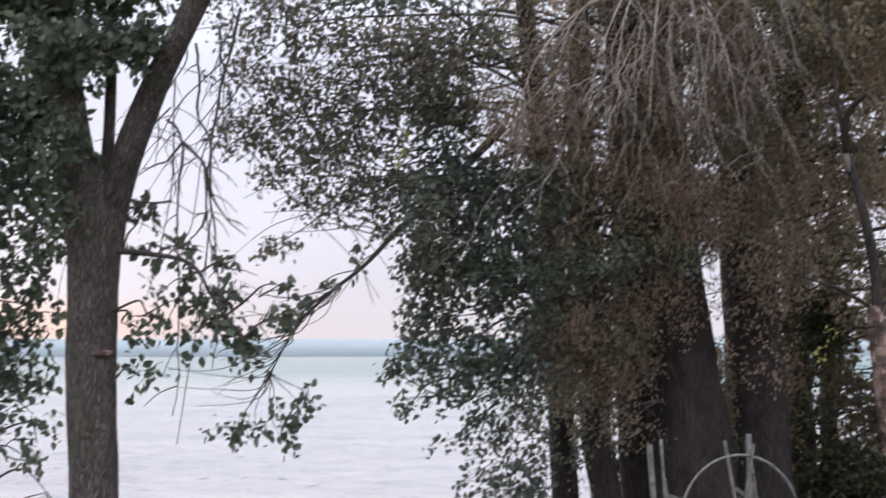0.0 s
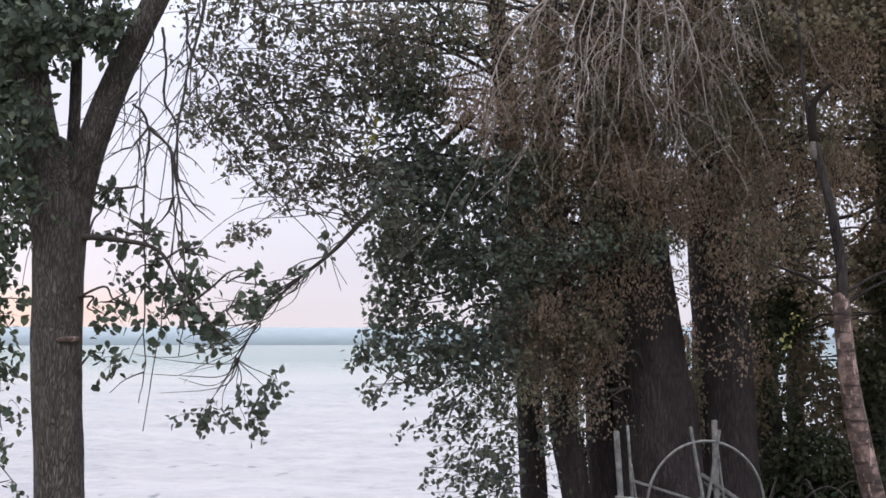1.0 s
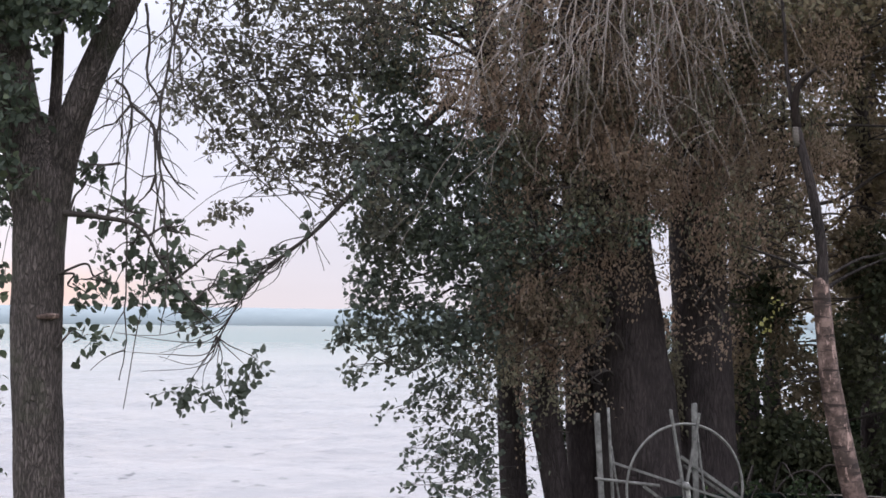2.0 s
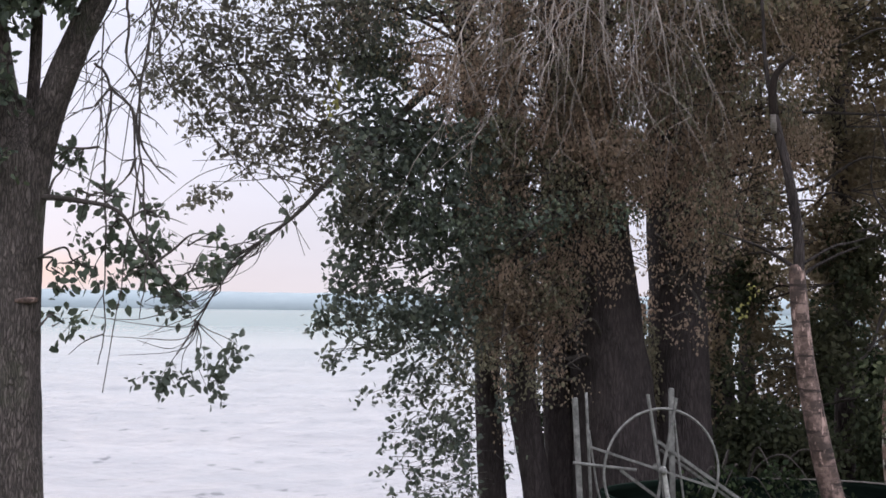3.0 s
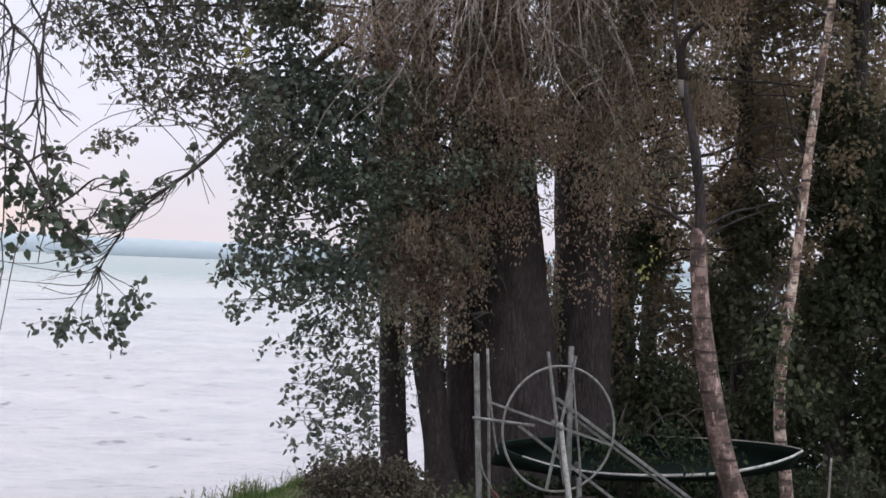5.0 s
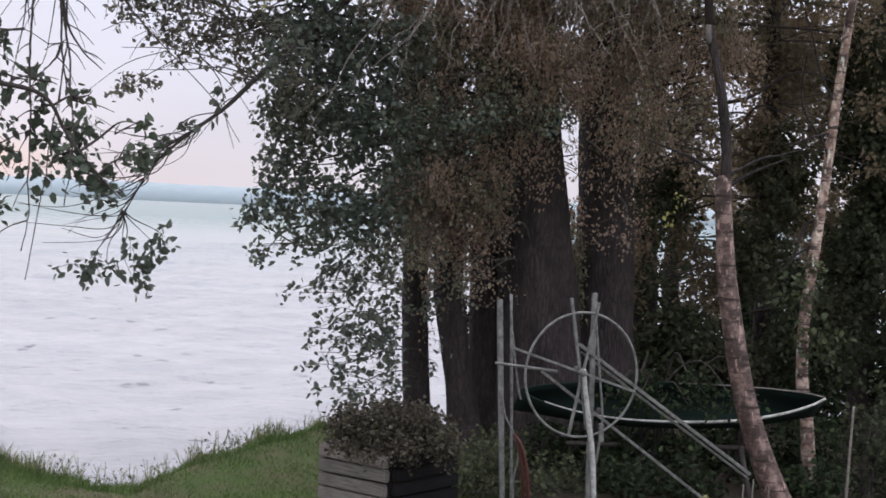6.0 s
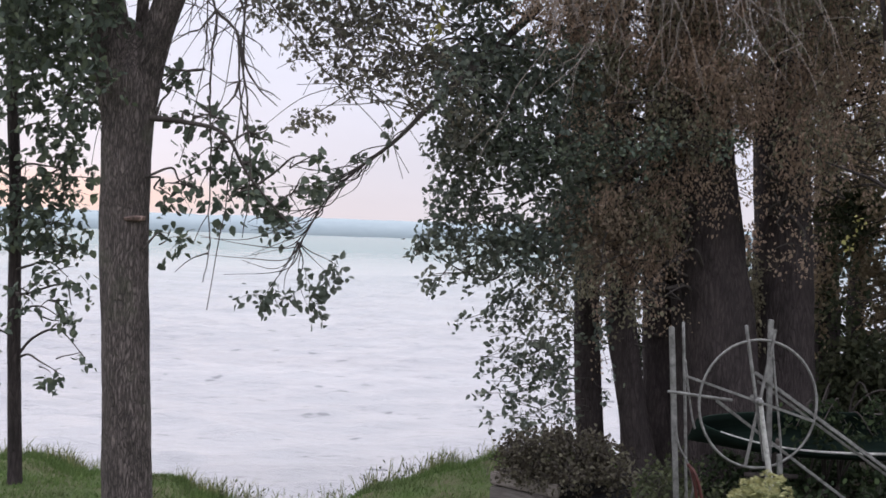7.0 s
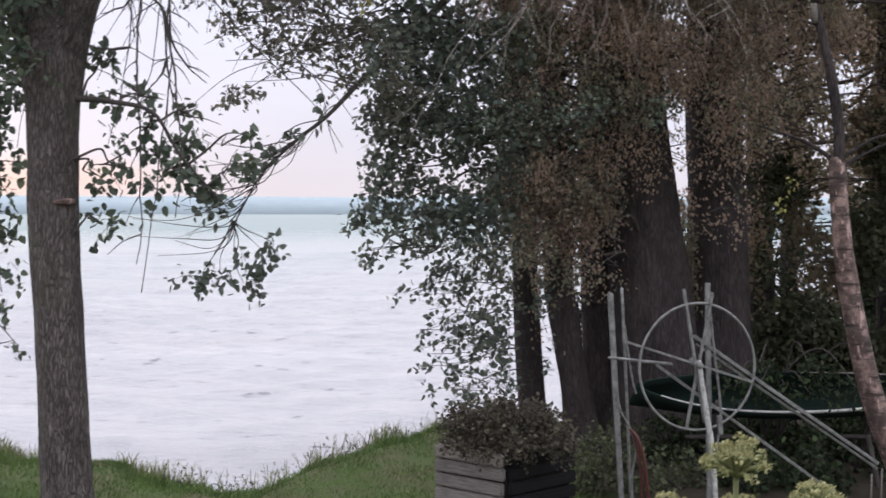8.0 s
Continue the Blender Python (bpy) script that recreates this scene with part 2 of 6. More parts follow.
q = Mat("weathered_board", rough=0.88, spec=0.2)
grain = q.noise(q.coords((2.0, 14.0, 30.0)), 3.0, 7.0, 0.65)
info = q.n("ShaderNodeObjectInfo")
tone = q.ramp(info.outputs["Random"], (0.0, (0.75, 0.75, 0.75)), (1.0, (1.1, 1.08, 1.05)))
col = q.ramp(grain, (0.25, (0.075, 0.062, 0.058)), (0.5, (0.19, 0.163, 0.154)), (0.8, (0.34, 0.30, 0.285)))
q.base(q.mix(1.0, col, tone, "MULTIPLY"))
q.bump(grain, 0.5, 0.006)
M_BOARD = q.m

q = Mat("canoe_green", rough=0.85, spec=0.08)
scuff = q.noise(q.coords((1.0, 6.0, 6.0)), 5.0, 7.0, 0.7)
q.base(q.ramp(scuff, (0.35, (0.011, 0.019, 0.0155)), (0.62, (0.017, 0.028, 0.023)), (0.80, (0.030, 0.046, 0.038))))
q.bump(scuff, 0.2, 0.003)
M_CANOE = q.m

# near-black copy of the boards, with the planter's deep side shade put into its colour
q = Mat("shaded_board", rough=0.9, spec=0.1)
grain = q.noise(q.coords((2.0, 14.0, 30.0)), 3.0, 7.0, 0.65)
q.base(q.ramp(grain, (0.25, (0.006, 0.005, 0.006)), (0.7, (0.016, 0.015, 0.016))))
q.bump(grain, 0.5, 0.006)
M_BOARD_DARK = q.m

q = Mat("faded_red_hose", rough=0.5, spec=0.4)
q.base(q.ramp(q.noise(q.coords(), 12.0, 5.0), (0.3, (0.045, 0.013, 0.011)), (0.7, (0.085, 0.022, 0.018))))
M_RED = q.m

q = Mat("potting_soil", rough=1.0, spec=0.1)
soil = q.noise(q.coords(), 25.0, 7.0, 0.7)
q.base(q.ramp(soil, (0.3, (0.020, 0.014, 0.010)), (0.7, (0.06, 0.045, 0.032))))
q.bump(soil, 0.8, 0.02)
M_SOIL = q.m

# lawn: turf, bare patches, damp earth on the steep bank
q = Mat("lawn_turf", rough=0.95, spec=0.15)
fine, wide = q.noise(q.coords(), 38.0, 6.0, 0.7), q.noise(q.coords(), 0.9, 5.0, 0.6)
turf = q.ramp(fine, (0.28, (0.040, 0.064, 0.019)), (0.5, (0.062, 0.094, 0.027)), (0.75, (0.092, 0.122, 0.040)))
turf = q.mix(q.ramp(wide, (0.42, (0, 0, 0)), (0.60, (0.8, 0.8, 0.8))), turf, (0.110, 0.090, 0.058))
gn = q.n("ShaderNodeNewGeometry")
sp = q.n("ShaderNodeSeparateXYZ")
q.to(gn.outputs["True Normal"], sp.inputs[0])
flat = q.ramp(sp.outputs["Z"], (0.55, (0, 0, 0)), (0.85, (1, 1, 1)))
# bare leaf litter where the trees stand
place_ = q.n("ShaderNodeSeparateXYZ")
q.to(gn.outputs["Position"], place_.inputs[0])
litter = q.ramp(fine, (0.3, (0.022, 0.019, 0.014)), (0.6, (0.048, 0.038, 0.027)), (0.8, (0.09, 0.068, 0.045)))
ragged = q.n("ShaderNodeMath")
ragged.operation = "MULTIPLY_ADD"
q.to(wide, ragged.inputs[0])
ragged.inputs[1].default_value = 2.4
q.to(place_.outputs["X"], ragged.inputs[2])
floor_x, floor_y = q.n("ShaderNodeMapRange"), q.n("ShaderNodeMapRange")
for node, lo, hi in ((floor_x, 2.3, 2.9), (floor_y, 9.6, 10.6)):
    node.inputs["From Min"].default_value, node.inputs["From Max"].default_value = lo, hi
q.to(ragged.outputs[0], floor_x.inputs["Value"])
q.to(place_.outputs["Y"], floor_y.inputs["Value"])
turf = q.mix(q.mix(1.0, floor_x.outputs[0], floor_y.outputs[0], "MULTIPLY"), turf, litter)
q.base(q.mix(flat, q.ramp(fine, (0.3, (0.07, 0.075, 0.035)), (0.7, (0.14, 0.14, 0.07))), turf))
q.bump(fine, 0.8, 0.03)
M_LAWN = q.m

# lake: silty pale water under a broken glossy surface
q = Mat("lake_water", rough=0.25, spec=0.22)
q.b.inputs["IOR"].default_value = 1.33
geo = q.n("ShaderNodeNewGeometry")
sep = q.n("ShaderNodeSeparateXYZ")
q.to(geo.outputs["Position"], sep.inputs[0])
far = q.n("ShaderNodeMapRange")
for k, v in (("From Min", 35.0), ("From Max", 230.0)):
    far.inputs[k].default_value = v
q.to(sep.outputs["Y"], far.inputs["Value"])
patch = q.noise(q.coords((0.035, 0.15, 1)), 1.0, 4.0)
near_col = q.ramp(patch, (0.3, (0.298, 0.287, 0.306)), (0.7, (0.362, 0.350, 0.370)))
chop = q.noise(q.coords((1.25, 4.6, 1)), 1.25, 6.0, 0.66)
rip = q.noise(q.coords((3.0, 9.0, 1)), 2.0, 4.0, 0.6)
# dark troughs and dashes of the small waves are painted into the water colour
wave_shade_col = q.mix(0.75, near_col, q.ramp(chop, (0.32, (0.45, 0.45, 0.47)), (0.385, (0.96, 0.96, 0.965)), (0.7, (1.08, 1.08, 1.08))), "MULTIPLY")
swell = q.noise(q.coords((0.40, 2.4, 1)), 1.0, 4.0, 0.6)
wave_shade_col = q.mix(1.0, wave_shade_col, q.ramp(swell, (0.31, (0.80, 0.80, 0.82)), (0.38, (1.0, 1.0, 1.0))), "MULTIPLY")
dash = q.noise(q.coords((1.5, 2.2, 1)), 1.0, 3.0, 0.6)
wave_shade_col = q.mix(1.0, wave_shade_col, q.ramp(dash, (0.29, (0.50, 0.50, 0.53)), (0.355, (1.0, 1.0, 1.0))), "MULTIPLY")
# the water colour turns to a darker teal with distance
q.base(q.mix(far.outputs[0], wave_shade_col, (0.140, 0.196, 0.207)))
# reflection of the low sky is faded with distance, standing in for steep small waves
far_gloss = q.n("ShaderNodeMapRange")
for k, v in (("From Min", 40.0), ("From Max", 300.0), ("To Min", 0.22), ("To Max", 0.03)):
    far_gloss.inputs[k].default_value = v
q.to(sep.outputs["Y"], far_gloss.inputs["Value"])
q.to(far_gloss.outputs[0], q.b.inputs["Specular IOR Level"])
q.bump(q.mix(0.35, chop, rip), 0.8, 0.14)
M_WATER = q.m

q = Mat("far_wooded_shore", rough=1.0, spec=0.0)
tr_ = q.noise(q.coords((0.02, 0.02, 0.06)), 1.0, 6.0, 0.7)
# haze of the distance is put into this pale grey-blue
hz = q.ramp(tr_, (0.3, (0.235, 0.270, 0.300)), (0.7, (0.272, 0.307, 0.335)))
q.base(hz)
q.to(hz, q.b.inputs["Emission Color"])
q.b.inputs["Emission Strength"].default_value = 0.4  # a faint glow painted in for the distance haze
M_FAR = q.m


# ---------------------------------------------------------------- mesh helpers
RNG = np.random.default_rng(7)


def mesh_from(name, verts, faces, mat, smooth=False):
    me = bpy.data.meshes.new(name)
    verts = np.asarray(verts, dtype=np.float32).reshape(-1, 3)
    me.vertices.add(len(verts))
    me.vertices.foreach_set("co", verts.ravel())
    faces = np.asarray(faces, dtype=np.int32)
    k = faces.shape[1]
    me.loops.add(faces.size)
    me.loops.foreach_set("vertex_index", faces.ravel())
    me.polygons.add(len(faces))
    me.polygons.foreach_set("loop_start", np.arange(len(faces), dtype=np.int32) * k)
    me.polygons.foreach_set("loop_total", np.full(len(faces), k, dtype=np.int32))
    if smooth:
        me.polygons.foreach_set("use_smooth", np.ones(len(faces), dtype=bool))
    me.materials.append(mat)
    me.update(calc_edges=True)
    me.validate()
    return me


def thing(name, place, label, category, group="", kind=""):
    ob = new(name)
    ob.location = place
    return tagged(ob, label, category, group, kind)


def child(name, me, parent, label="", kind=""):
    """A mesh given in world metres becomes a part of the thing that stands at its parent's place."""
    ob = new(name, me)
    ob.parent = parent
    base = Vector(parent.location)
    if parent.parent:
        base = base + parent.parent.location
    me.transform(Matrix.Translation(-base))
    return tagged(ob, label, kind=kind)


def spline(points, steps):
    """A smooth curve through the points (Catmull-Rom)."""
    p = np.asarray(points, float)
    p = np.vstack([2 * p[0] - p[1], p, 2 * p[-1] - p[-2]])
    out = []
    for i in range(1, len(p) - 2):
        for s in np.linspace(0, 1, steps, endpoint=False):
            a, b, c, d = p[i - 1], p[i], p[i + 1], p[i + 2]
            out.append(0.5 * (2 * b + (c - a) * s + (2 * a - 5 * b + 4 * c - d) * s**2 + (3 * b - a - 3 * c + d) * s**3))
    out.append(p[-2])
    return np.array(out)


def tube(path, radii, sides=8, lump=0.0, seed=0):
    """Vertices and quads of a tapered tube along a path; lump: uneven girth as a share of the radius."""
    path = np.asarray(path, float)
    radii = np.interp(np.linspace(0, 1, len(path)), np.linspace(0, 1, len(radii)), radii)
    tang = np.gradient(path, axis=0)
    tang /= np.linalg.norm(tang, axis=1)[:, None] + 1e-9
    ref = np.array([0.9, 0.1, 0.43]) if abs(tang[0][2]) > 0.6 else np.array([0.05, 0.1, 1.0])
    a = np.cross(tang, ref)
    a /= np.linalg.norm(a, axis=1)[:, None] + 1e-9
    b = np.cross(tang, a)
    th = np.linspace(0, 2 * math.pi, sides, endpoint=False)
    rr = np.repeat(radii[:, None], sides, axis=1)
    if lump:
        for i, p in enumerate(path):
            for j, q_ in enumerate(th):
                rr[i, j] *= 1 + lump * noise.noise(Vector((math.cos(q_) * 1.3 + seed, math.sin(q_) * 1.3, p[2] * 1.1 + p[0])))  \
                    + 0.5 * lump * noise.noise(Vector((math.cos(q_) * 4 + seed, math.sin(q_) * 4, p[2] * 2.5)))
    v = path[:, None, :] + rr[..., None] * (np.cos(th)[None, :, None] * a[:, None, :] + np.sin(th)[None, :, None] * b[:, None, :])
    v = v.reshape(-1, 3)
    i, j = np.meshgrid(np.arange(len(path) - 1), np.arange(sides), indexing="ij")
    k = (j + 1) % sides
    f = np.stack([i * sides + j, i * sides + k, (i + 1) * sides + k, (i + 1) * sides + j], -1).reshape(-1, 4)
    n = len(v)
    v = np.vstack([v, path[0], path[-1]])
    j = np.arange(sides)
    k = (j + 1) % sides
    last = (len(path) - 1) * sides
    lo = np.stack([np.full(sides, n), k, j, j], -1)
    hi = np.stack([np.full(sides, n + 1), last + j, last + k, last + k], -1)
    return v, f, (lo, hi)


def tubes_mesh(name, tubes, mat, smooth=True):
    """Several tubes joined into one mesh; ends closed by small cones of triangles."""
    vs, fs, n = [], [], 0
    for v, f, (lo, hi) in tubes:
        vs.append(v)
        fs.append(f + n)
        for cap in (lo, hi):
            c = cap.copy()
            fs.append(c + n)
        n += len(v)
    me = bpy.data.meshes.new(name)
    verts, quads = np.vstack(vs), np.vstack(fs)
    tri = quads[:, 2] == quads[:, 3]
    lists = [tuple(r) for r in quads[~tri].tolist()] + [tuple(r[:3]) for r in quads[tri].tolist()]
    me.from_pydata(verts.tolist(), [], lists)
    if smooth:
        me.polygons.foreach_set("use_smooth", np.ones(len(me.polygons), dtype=bool))
    me.materials.append(mat)
    me.update()
    return me


def unit(v):
    return v / (np.linalg.norm(v, axis=-1, keepdims=True) + 1e-9)


def leaves_mesh(name, pos, axis, size, mat, width=0.62, lobes=True):
    """One mesh of many folded leaves: a place, the way that the leaf points and a length for each."""
    n = len(pos)
    axis = unit(axis)
    side = unit(np.cross(axis, unit(RNG.normal(size=(n, 3)))))
    up = np.cross(side, axis)
    L = size[:, None]
    fold = RNG.uniform(0.05, 0.30, (n, 1))
    curl = RNG.uniform(-0.22, 0.10, (n, 1))
    w = width * RNG.uniform(0.8, 1.2, (n, 1)) * 0.5
    base = pos
    l1, l2 = pos + L * (0.28 * axis + w * side + fold * w * up), pos + L * (0.66 * axis + 0.82 * w * side + (fold * w + 0.5 * curl) * up)
    r1, r2 = pos + L * (0.28 * axis - w * side + fold * w * up), pos + L * (0.66 * axis - 0.82 * w * side + (fold * w + 0.5 * curl) * up)
    tip = pos + L * (axis + curl * up)
    v = np.stack([base, l1, l2, tip, r2, r1], 1).reshape(-1, 3)
    o = (np.arange(n) * 6)[:, None]
    f = np.concatenate([o + np.array([[0, 3, 2, 1]]), o + np.array([[0, 5, 4, 3]])], 1).reshape(-1, 4)
    return mesh_from(name, v, f, mat)


LEAF_SHAPES = {}


def leaf_pieces(parent, pos, axis, size, mat, most=300):
    """Large leaves that can be told apart: each is a piece of its own on one of a few shared leaf meshes."""
    if mat.name not in LEAF_SHAPES:
        LEAF_SHAPES[mat.name] = [leaves_mesh("leaf", np.zeros((1, 3)), np.array([[1.0, 0.0, 0.0]]), np.ones(1), mat, w) for w in (0.55, 0.62, 0.68, 0.74, 0.80)]
    shapes = LEAF_SHAPES[mat.name]
    base = Vector(parent.location)
    for i, (p, a, s) in enumerate(zip(pos[:most], axis[:most], size[:most])):
        ob = new("leaf", shapes[i % len(shapes)])
        ob.parent = parent
        turn = Vector(a).to_track_quat("X", "Z") @ Euler((float(RNG.uniform(0, 6.28)), 0, 0)).to_quaternion()
        ob.location, ob.rotation_mode, ob.rotation_quaternion, ob.scale = Vector(p) - base, "QUATERNION", turn, (float(s),) * 3
    return pos[most:], axis[most:], size[most:]


def sprays(clumps, leaf=0.07, per=9, reach=0.22, droop=0.35, share=0.0017, deep=0.6):
    """Leaves in sprays inside clumps (x, y, z, half width, half height, thickness of cover), and the twigs that carry them."""
    P, A, S, T = [], [], [], []
    for x, y, z, rx, rz, cover in clumps:
        ry = min(deep, 0.8 * max(rx, rz))
        count = max(1, int(cover * math.pi * rx * rz / share / per))
        c = RNG.normal(size=(count, 3))
        c = unit(c) * (RNG.random((count, 1)) ** 0.42) * np.array([rx, ry, rz]) + np.array([x, y, z])
        out = unit((c - np.array([x, y, z])) / np.array([rx, ry, rz]) * 0.8 + RNG.normal(size=(count, 3)) * 0.7 + np.array([0, 0, -droop]))
        small = min(1.0, 0.35 + min(rx, rz) / 0.4)
        ln = reach * small * RNG.uniform(0.6, 1.3, (count, 1))
        s = np.linspace(0.0, 1.0, per)
        pts = c[:, None, :] + out[:, None, :] * (ln * (s[None, :] - 0.35))[..., None]
        pts[..., 2] -= (s[None, :] ** 2) * ln * 0.25
        T.append(np.stack([pts[:, 0], pts[:, per // 2], pts[:, -1]], 1))
        jit = RNG.normal(size=pts.shape) * 0.036
        ax = out[:, None, :] * 0.5 + RNG.normal(size=pts.shape) * 0.75 + np.array([0, 0, -droop])
        P.append((pts + jit).reshape(-1, 3))
        A.append(ax.reshape(-1, 3))
        S.append((leaf * RNG.uniform(0.6, 1.25, pts.shape[:2])).ravel())
    return np.vstack(P), np.vstack(A), np.concatenate(S), np.vstack(T)


def twigs_mesh(name, T, mat, r=0.0035):
    """Three-sided twigs through rows of three points."""
    n = len(T)
    ref = unit(RNG.normal(size=(n, 3)))
    d = unit(T[:, 2] - T[:, 0])
    a = unit(np.cross(d, ref))
    b = np.cross(d, a)
    vs = []
    for i, rad in enumerate((r, 0.7 * r, 0.3 * r)):
        for th in (0.0, 2.1, 4.2):
            vs.append(T[:, i] + rad * (math.cos(th) * a + math.sin(th) * b))
    v = np.stack(vs, 1).reshape(-1, 3)
    o = (np.arange(n) * 9)[:, None]
    quads = [[i * 3 + j, i * 3 + (j + 1) % 3, i * 3 + 3 + (j + 1) % 3, i * 3 + 3 + j] for i in range(2) for j in range(3)]
    f = np.concatenate([o + np.array([q_]) for q_ in quads], 1).reshape(-1, 4)
    return mesh_from(name, v, f, mat)


def bough(start, end, r0, r1, sag=0.0, wob=0.06, sides=6, steps=7):
    """A curved branch from a trunk to a clump."""
    a, b = np.array(start, float), np.array(end, float)
    ln = np.linalg.norm(b - a)
    mid = [a + (b - a) * s + RNG.normal(size=3) * wob * ln * 0.5 + np.array([0, 0, sag * ln * math.sin(math.pi * s)]) for s in (0.33, 0.66)]
    return tube(spline([a, *mid, b], steps), [r0, 0.6 * r0 + 0.4 * r1, r1], sides)


def boughs_to(clumps, stem, r=0.03):
    """A branch from the nearest lower point of the stem to every clump."""
    main, out = [], []
    stem = np.asarray(stem, float)
    for x, y, z, rx, rz, cover in clumps:
        c = np.array([x, y, z])
        d = np.linalg.norm((stem - c) * np.array([1, 1, 1.3]), axis=1) + np.where(stem[:, 2] > z + 0.3, 2.0, 0)
        s = stem[int(np.argmin(d))]
        ln = np.linalg.norm(c - s)
        main.append(bough(s, c, min(r, 0.008 + 0.009 * ln), min(0.004, 0.6 * r), sag=0.10, wob=0.16))
        for _ in range(3 if rx > 0.16 else 1):
            e = c + RNG.normal(size=3) * np.array([rx, 0.3, rz]) * 0.55
            out.append(bough(s + (c - s) * 0.6, e, min(0.008, 0.8 * r), 0.0025, sag=0.04, sides=4, steps=4))
    return main, out


def upper_crown(x, y, z0, z1, spread, count, cover=0.5):
    """Clumps for the part of a crown high above the lawn, wider in its middle."""
    out = []
    for i in range(count):
        h = (i + RNG.random()) / count
        ang, rad = RNG.uniform(0, 2 * math.pi), spread * math.sqrt(RNG.random()) * (0.45 + 0.9 * math.sin(math.pi * min(1, 0.25 + 0.75 * h)))
        s = RNG.uniform(0.45, 0.85)
        out.append((x + rad * math.cos(ang), y + rad * math.sin(ang), z0 + (z1 - z0) * h, s, s * 0.7, cover))
    return out


# ---------------------------------------------------------------- ground, lake, far shore
SHORE_X = [-70, -9, -6, -4.7, -4.2, -3.5, -3.0, -2.5, -2.0, -1.5, -1.27, -0.8, -0.38, 0.14, 1.0, 3.0, 8.0, 25.0, 70.0]
SHORE_Y = [17, 14.6, 13.7, 13.3, 12.95, 13.0, 12.7, 12.0, 11.62, 11.5, 12.3, 12.9, 13.7, 14.5, 15.3, 15.9, 18.0, 24.0, 30.0]
WATER_Z = -1.2


def ramp01(v, a, b):
    s = np.clip((v - a) / (b - a), 0, 1)
    return s * s * (3 - 2 * s)


def ground_z(x, y):
    """Height of the land: a terrace by the house, a slope, the lower lawn, then the bank down to the lake bed."""
    x, y = np.asarray(x, float), np.asarray(y, float)
    z = 1.0 - 0.92 * ramp01(y, 3.6, 8.6)
    z = z + 0.035 * np.sin(x * 1.3 + 0.6 * y) * ramp01(y, 6, 9) + 0.02 * np.sin(2.9 * x - 1.7 * y)
    z = z - 0.22 * ramp01(x, 3.6, 5.4) * ramp01(y, 9, 12)
    edge = np.interp(x, SHORE_X, SHORE_Y) + 0.10 * np.sin(5.1 * x) + 0.06 * np.sin(11.7 * x + 1)
    z = z - 2.2 * ramp01(y - edge, -0.08, 1.3) - 0.10 * ramp01(y - edge, -0.7, 0.0)
    return z


def grid_mesh(name, xs, ys, zfun, mat, smooth=True):
    X, Y = np.meshgrid(xs, ys, indexing="xy")
    v = np.stack([X, Y, zfun(X, Y)], -1).reshape(-1, 3)
    nx, ny = len(xs), len(ys)
    i, j = np.meshgrid(np.arange(nx - 1), np.arange(ny - 1), indexing="xy")
    o = j * nx + i
    f = np.stack([o, o + 1, o + nx + 1, o + nx], -1).reshape(-1, 4)
    return mesh_from(name, v, f, mat, smooth)


gx = np.concatenate([np.linspace(-5000, -100, 8), np.linspace(-70, -9, 24), np.arange(-8.6, 8.6, 0.09), np.linspace(9, 70, 24), np.linspace(100, 5000, 8)])
gy = np.concatenate([np.linspace(-2000, -60, 8), np.linspace(-40, 7, 26), np.arange(7.2, 17, 0.09), np.linspace(17.2, 60, 20), np.linspace(80, 4800, 10)])
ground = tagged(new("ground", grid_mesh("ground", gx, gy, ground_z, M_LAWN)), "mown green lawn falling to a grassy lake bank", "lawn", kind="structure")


WAVE_RNG = np.random.default_rng(21)
WAVE_SET = [(ln, a, p, h) for ln, a, p, h in zip(np.geomspace(0.75, 3.2, 18), WAVE_RNG.normal(0.12, 0.42, 18), WAVE_RNG.uniform(0, 6.28, 18), WAVE_RNG.uniform(0.6, 1.3, 18))]


def waves(x, y):
    """Short-crested wind waves running in to the shore, dying away with distance."""
    fade = 1 - ramp01(y, 70, 180)
    z = 0 * x
    for ln, a, p, h in WAVE_SET:
        k = 2 * math.pi / ln
        z = z + 0.0105 * h * ln**0.25 * np.sin(k * (np.sin(a) * x + np.cos(a) * y) + p)
    peak = np.maximum(z, 0) ** 2 * 6.0
    return WATER_Z + fade * (z + peak)


lx = np.concatenate([np.linspace(-4900, -140, 14), np.linspace(-110, -26, 22), np.arange(-24, 12, 0.24), np.linspace(13, 80, 26), np.linspace(120, 4900, 12)])
ly = np.concatenate([np.arange(10.0, 17, 0.4), np.arange(17, 50, 0.17), np.arange(50, 120, 0.42), np.linspace(122, 400, 60), np.linspace(430, 4700, 30)])
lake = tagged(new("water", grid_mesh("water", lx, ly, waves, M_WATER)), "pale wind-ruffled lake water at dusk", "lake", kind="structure")


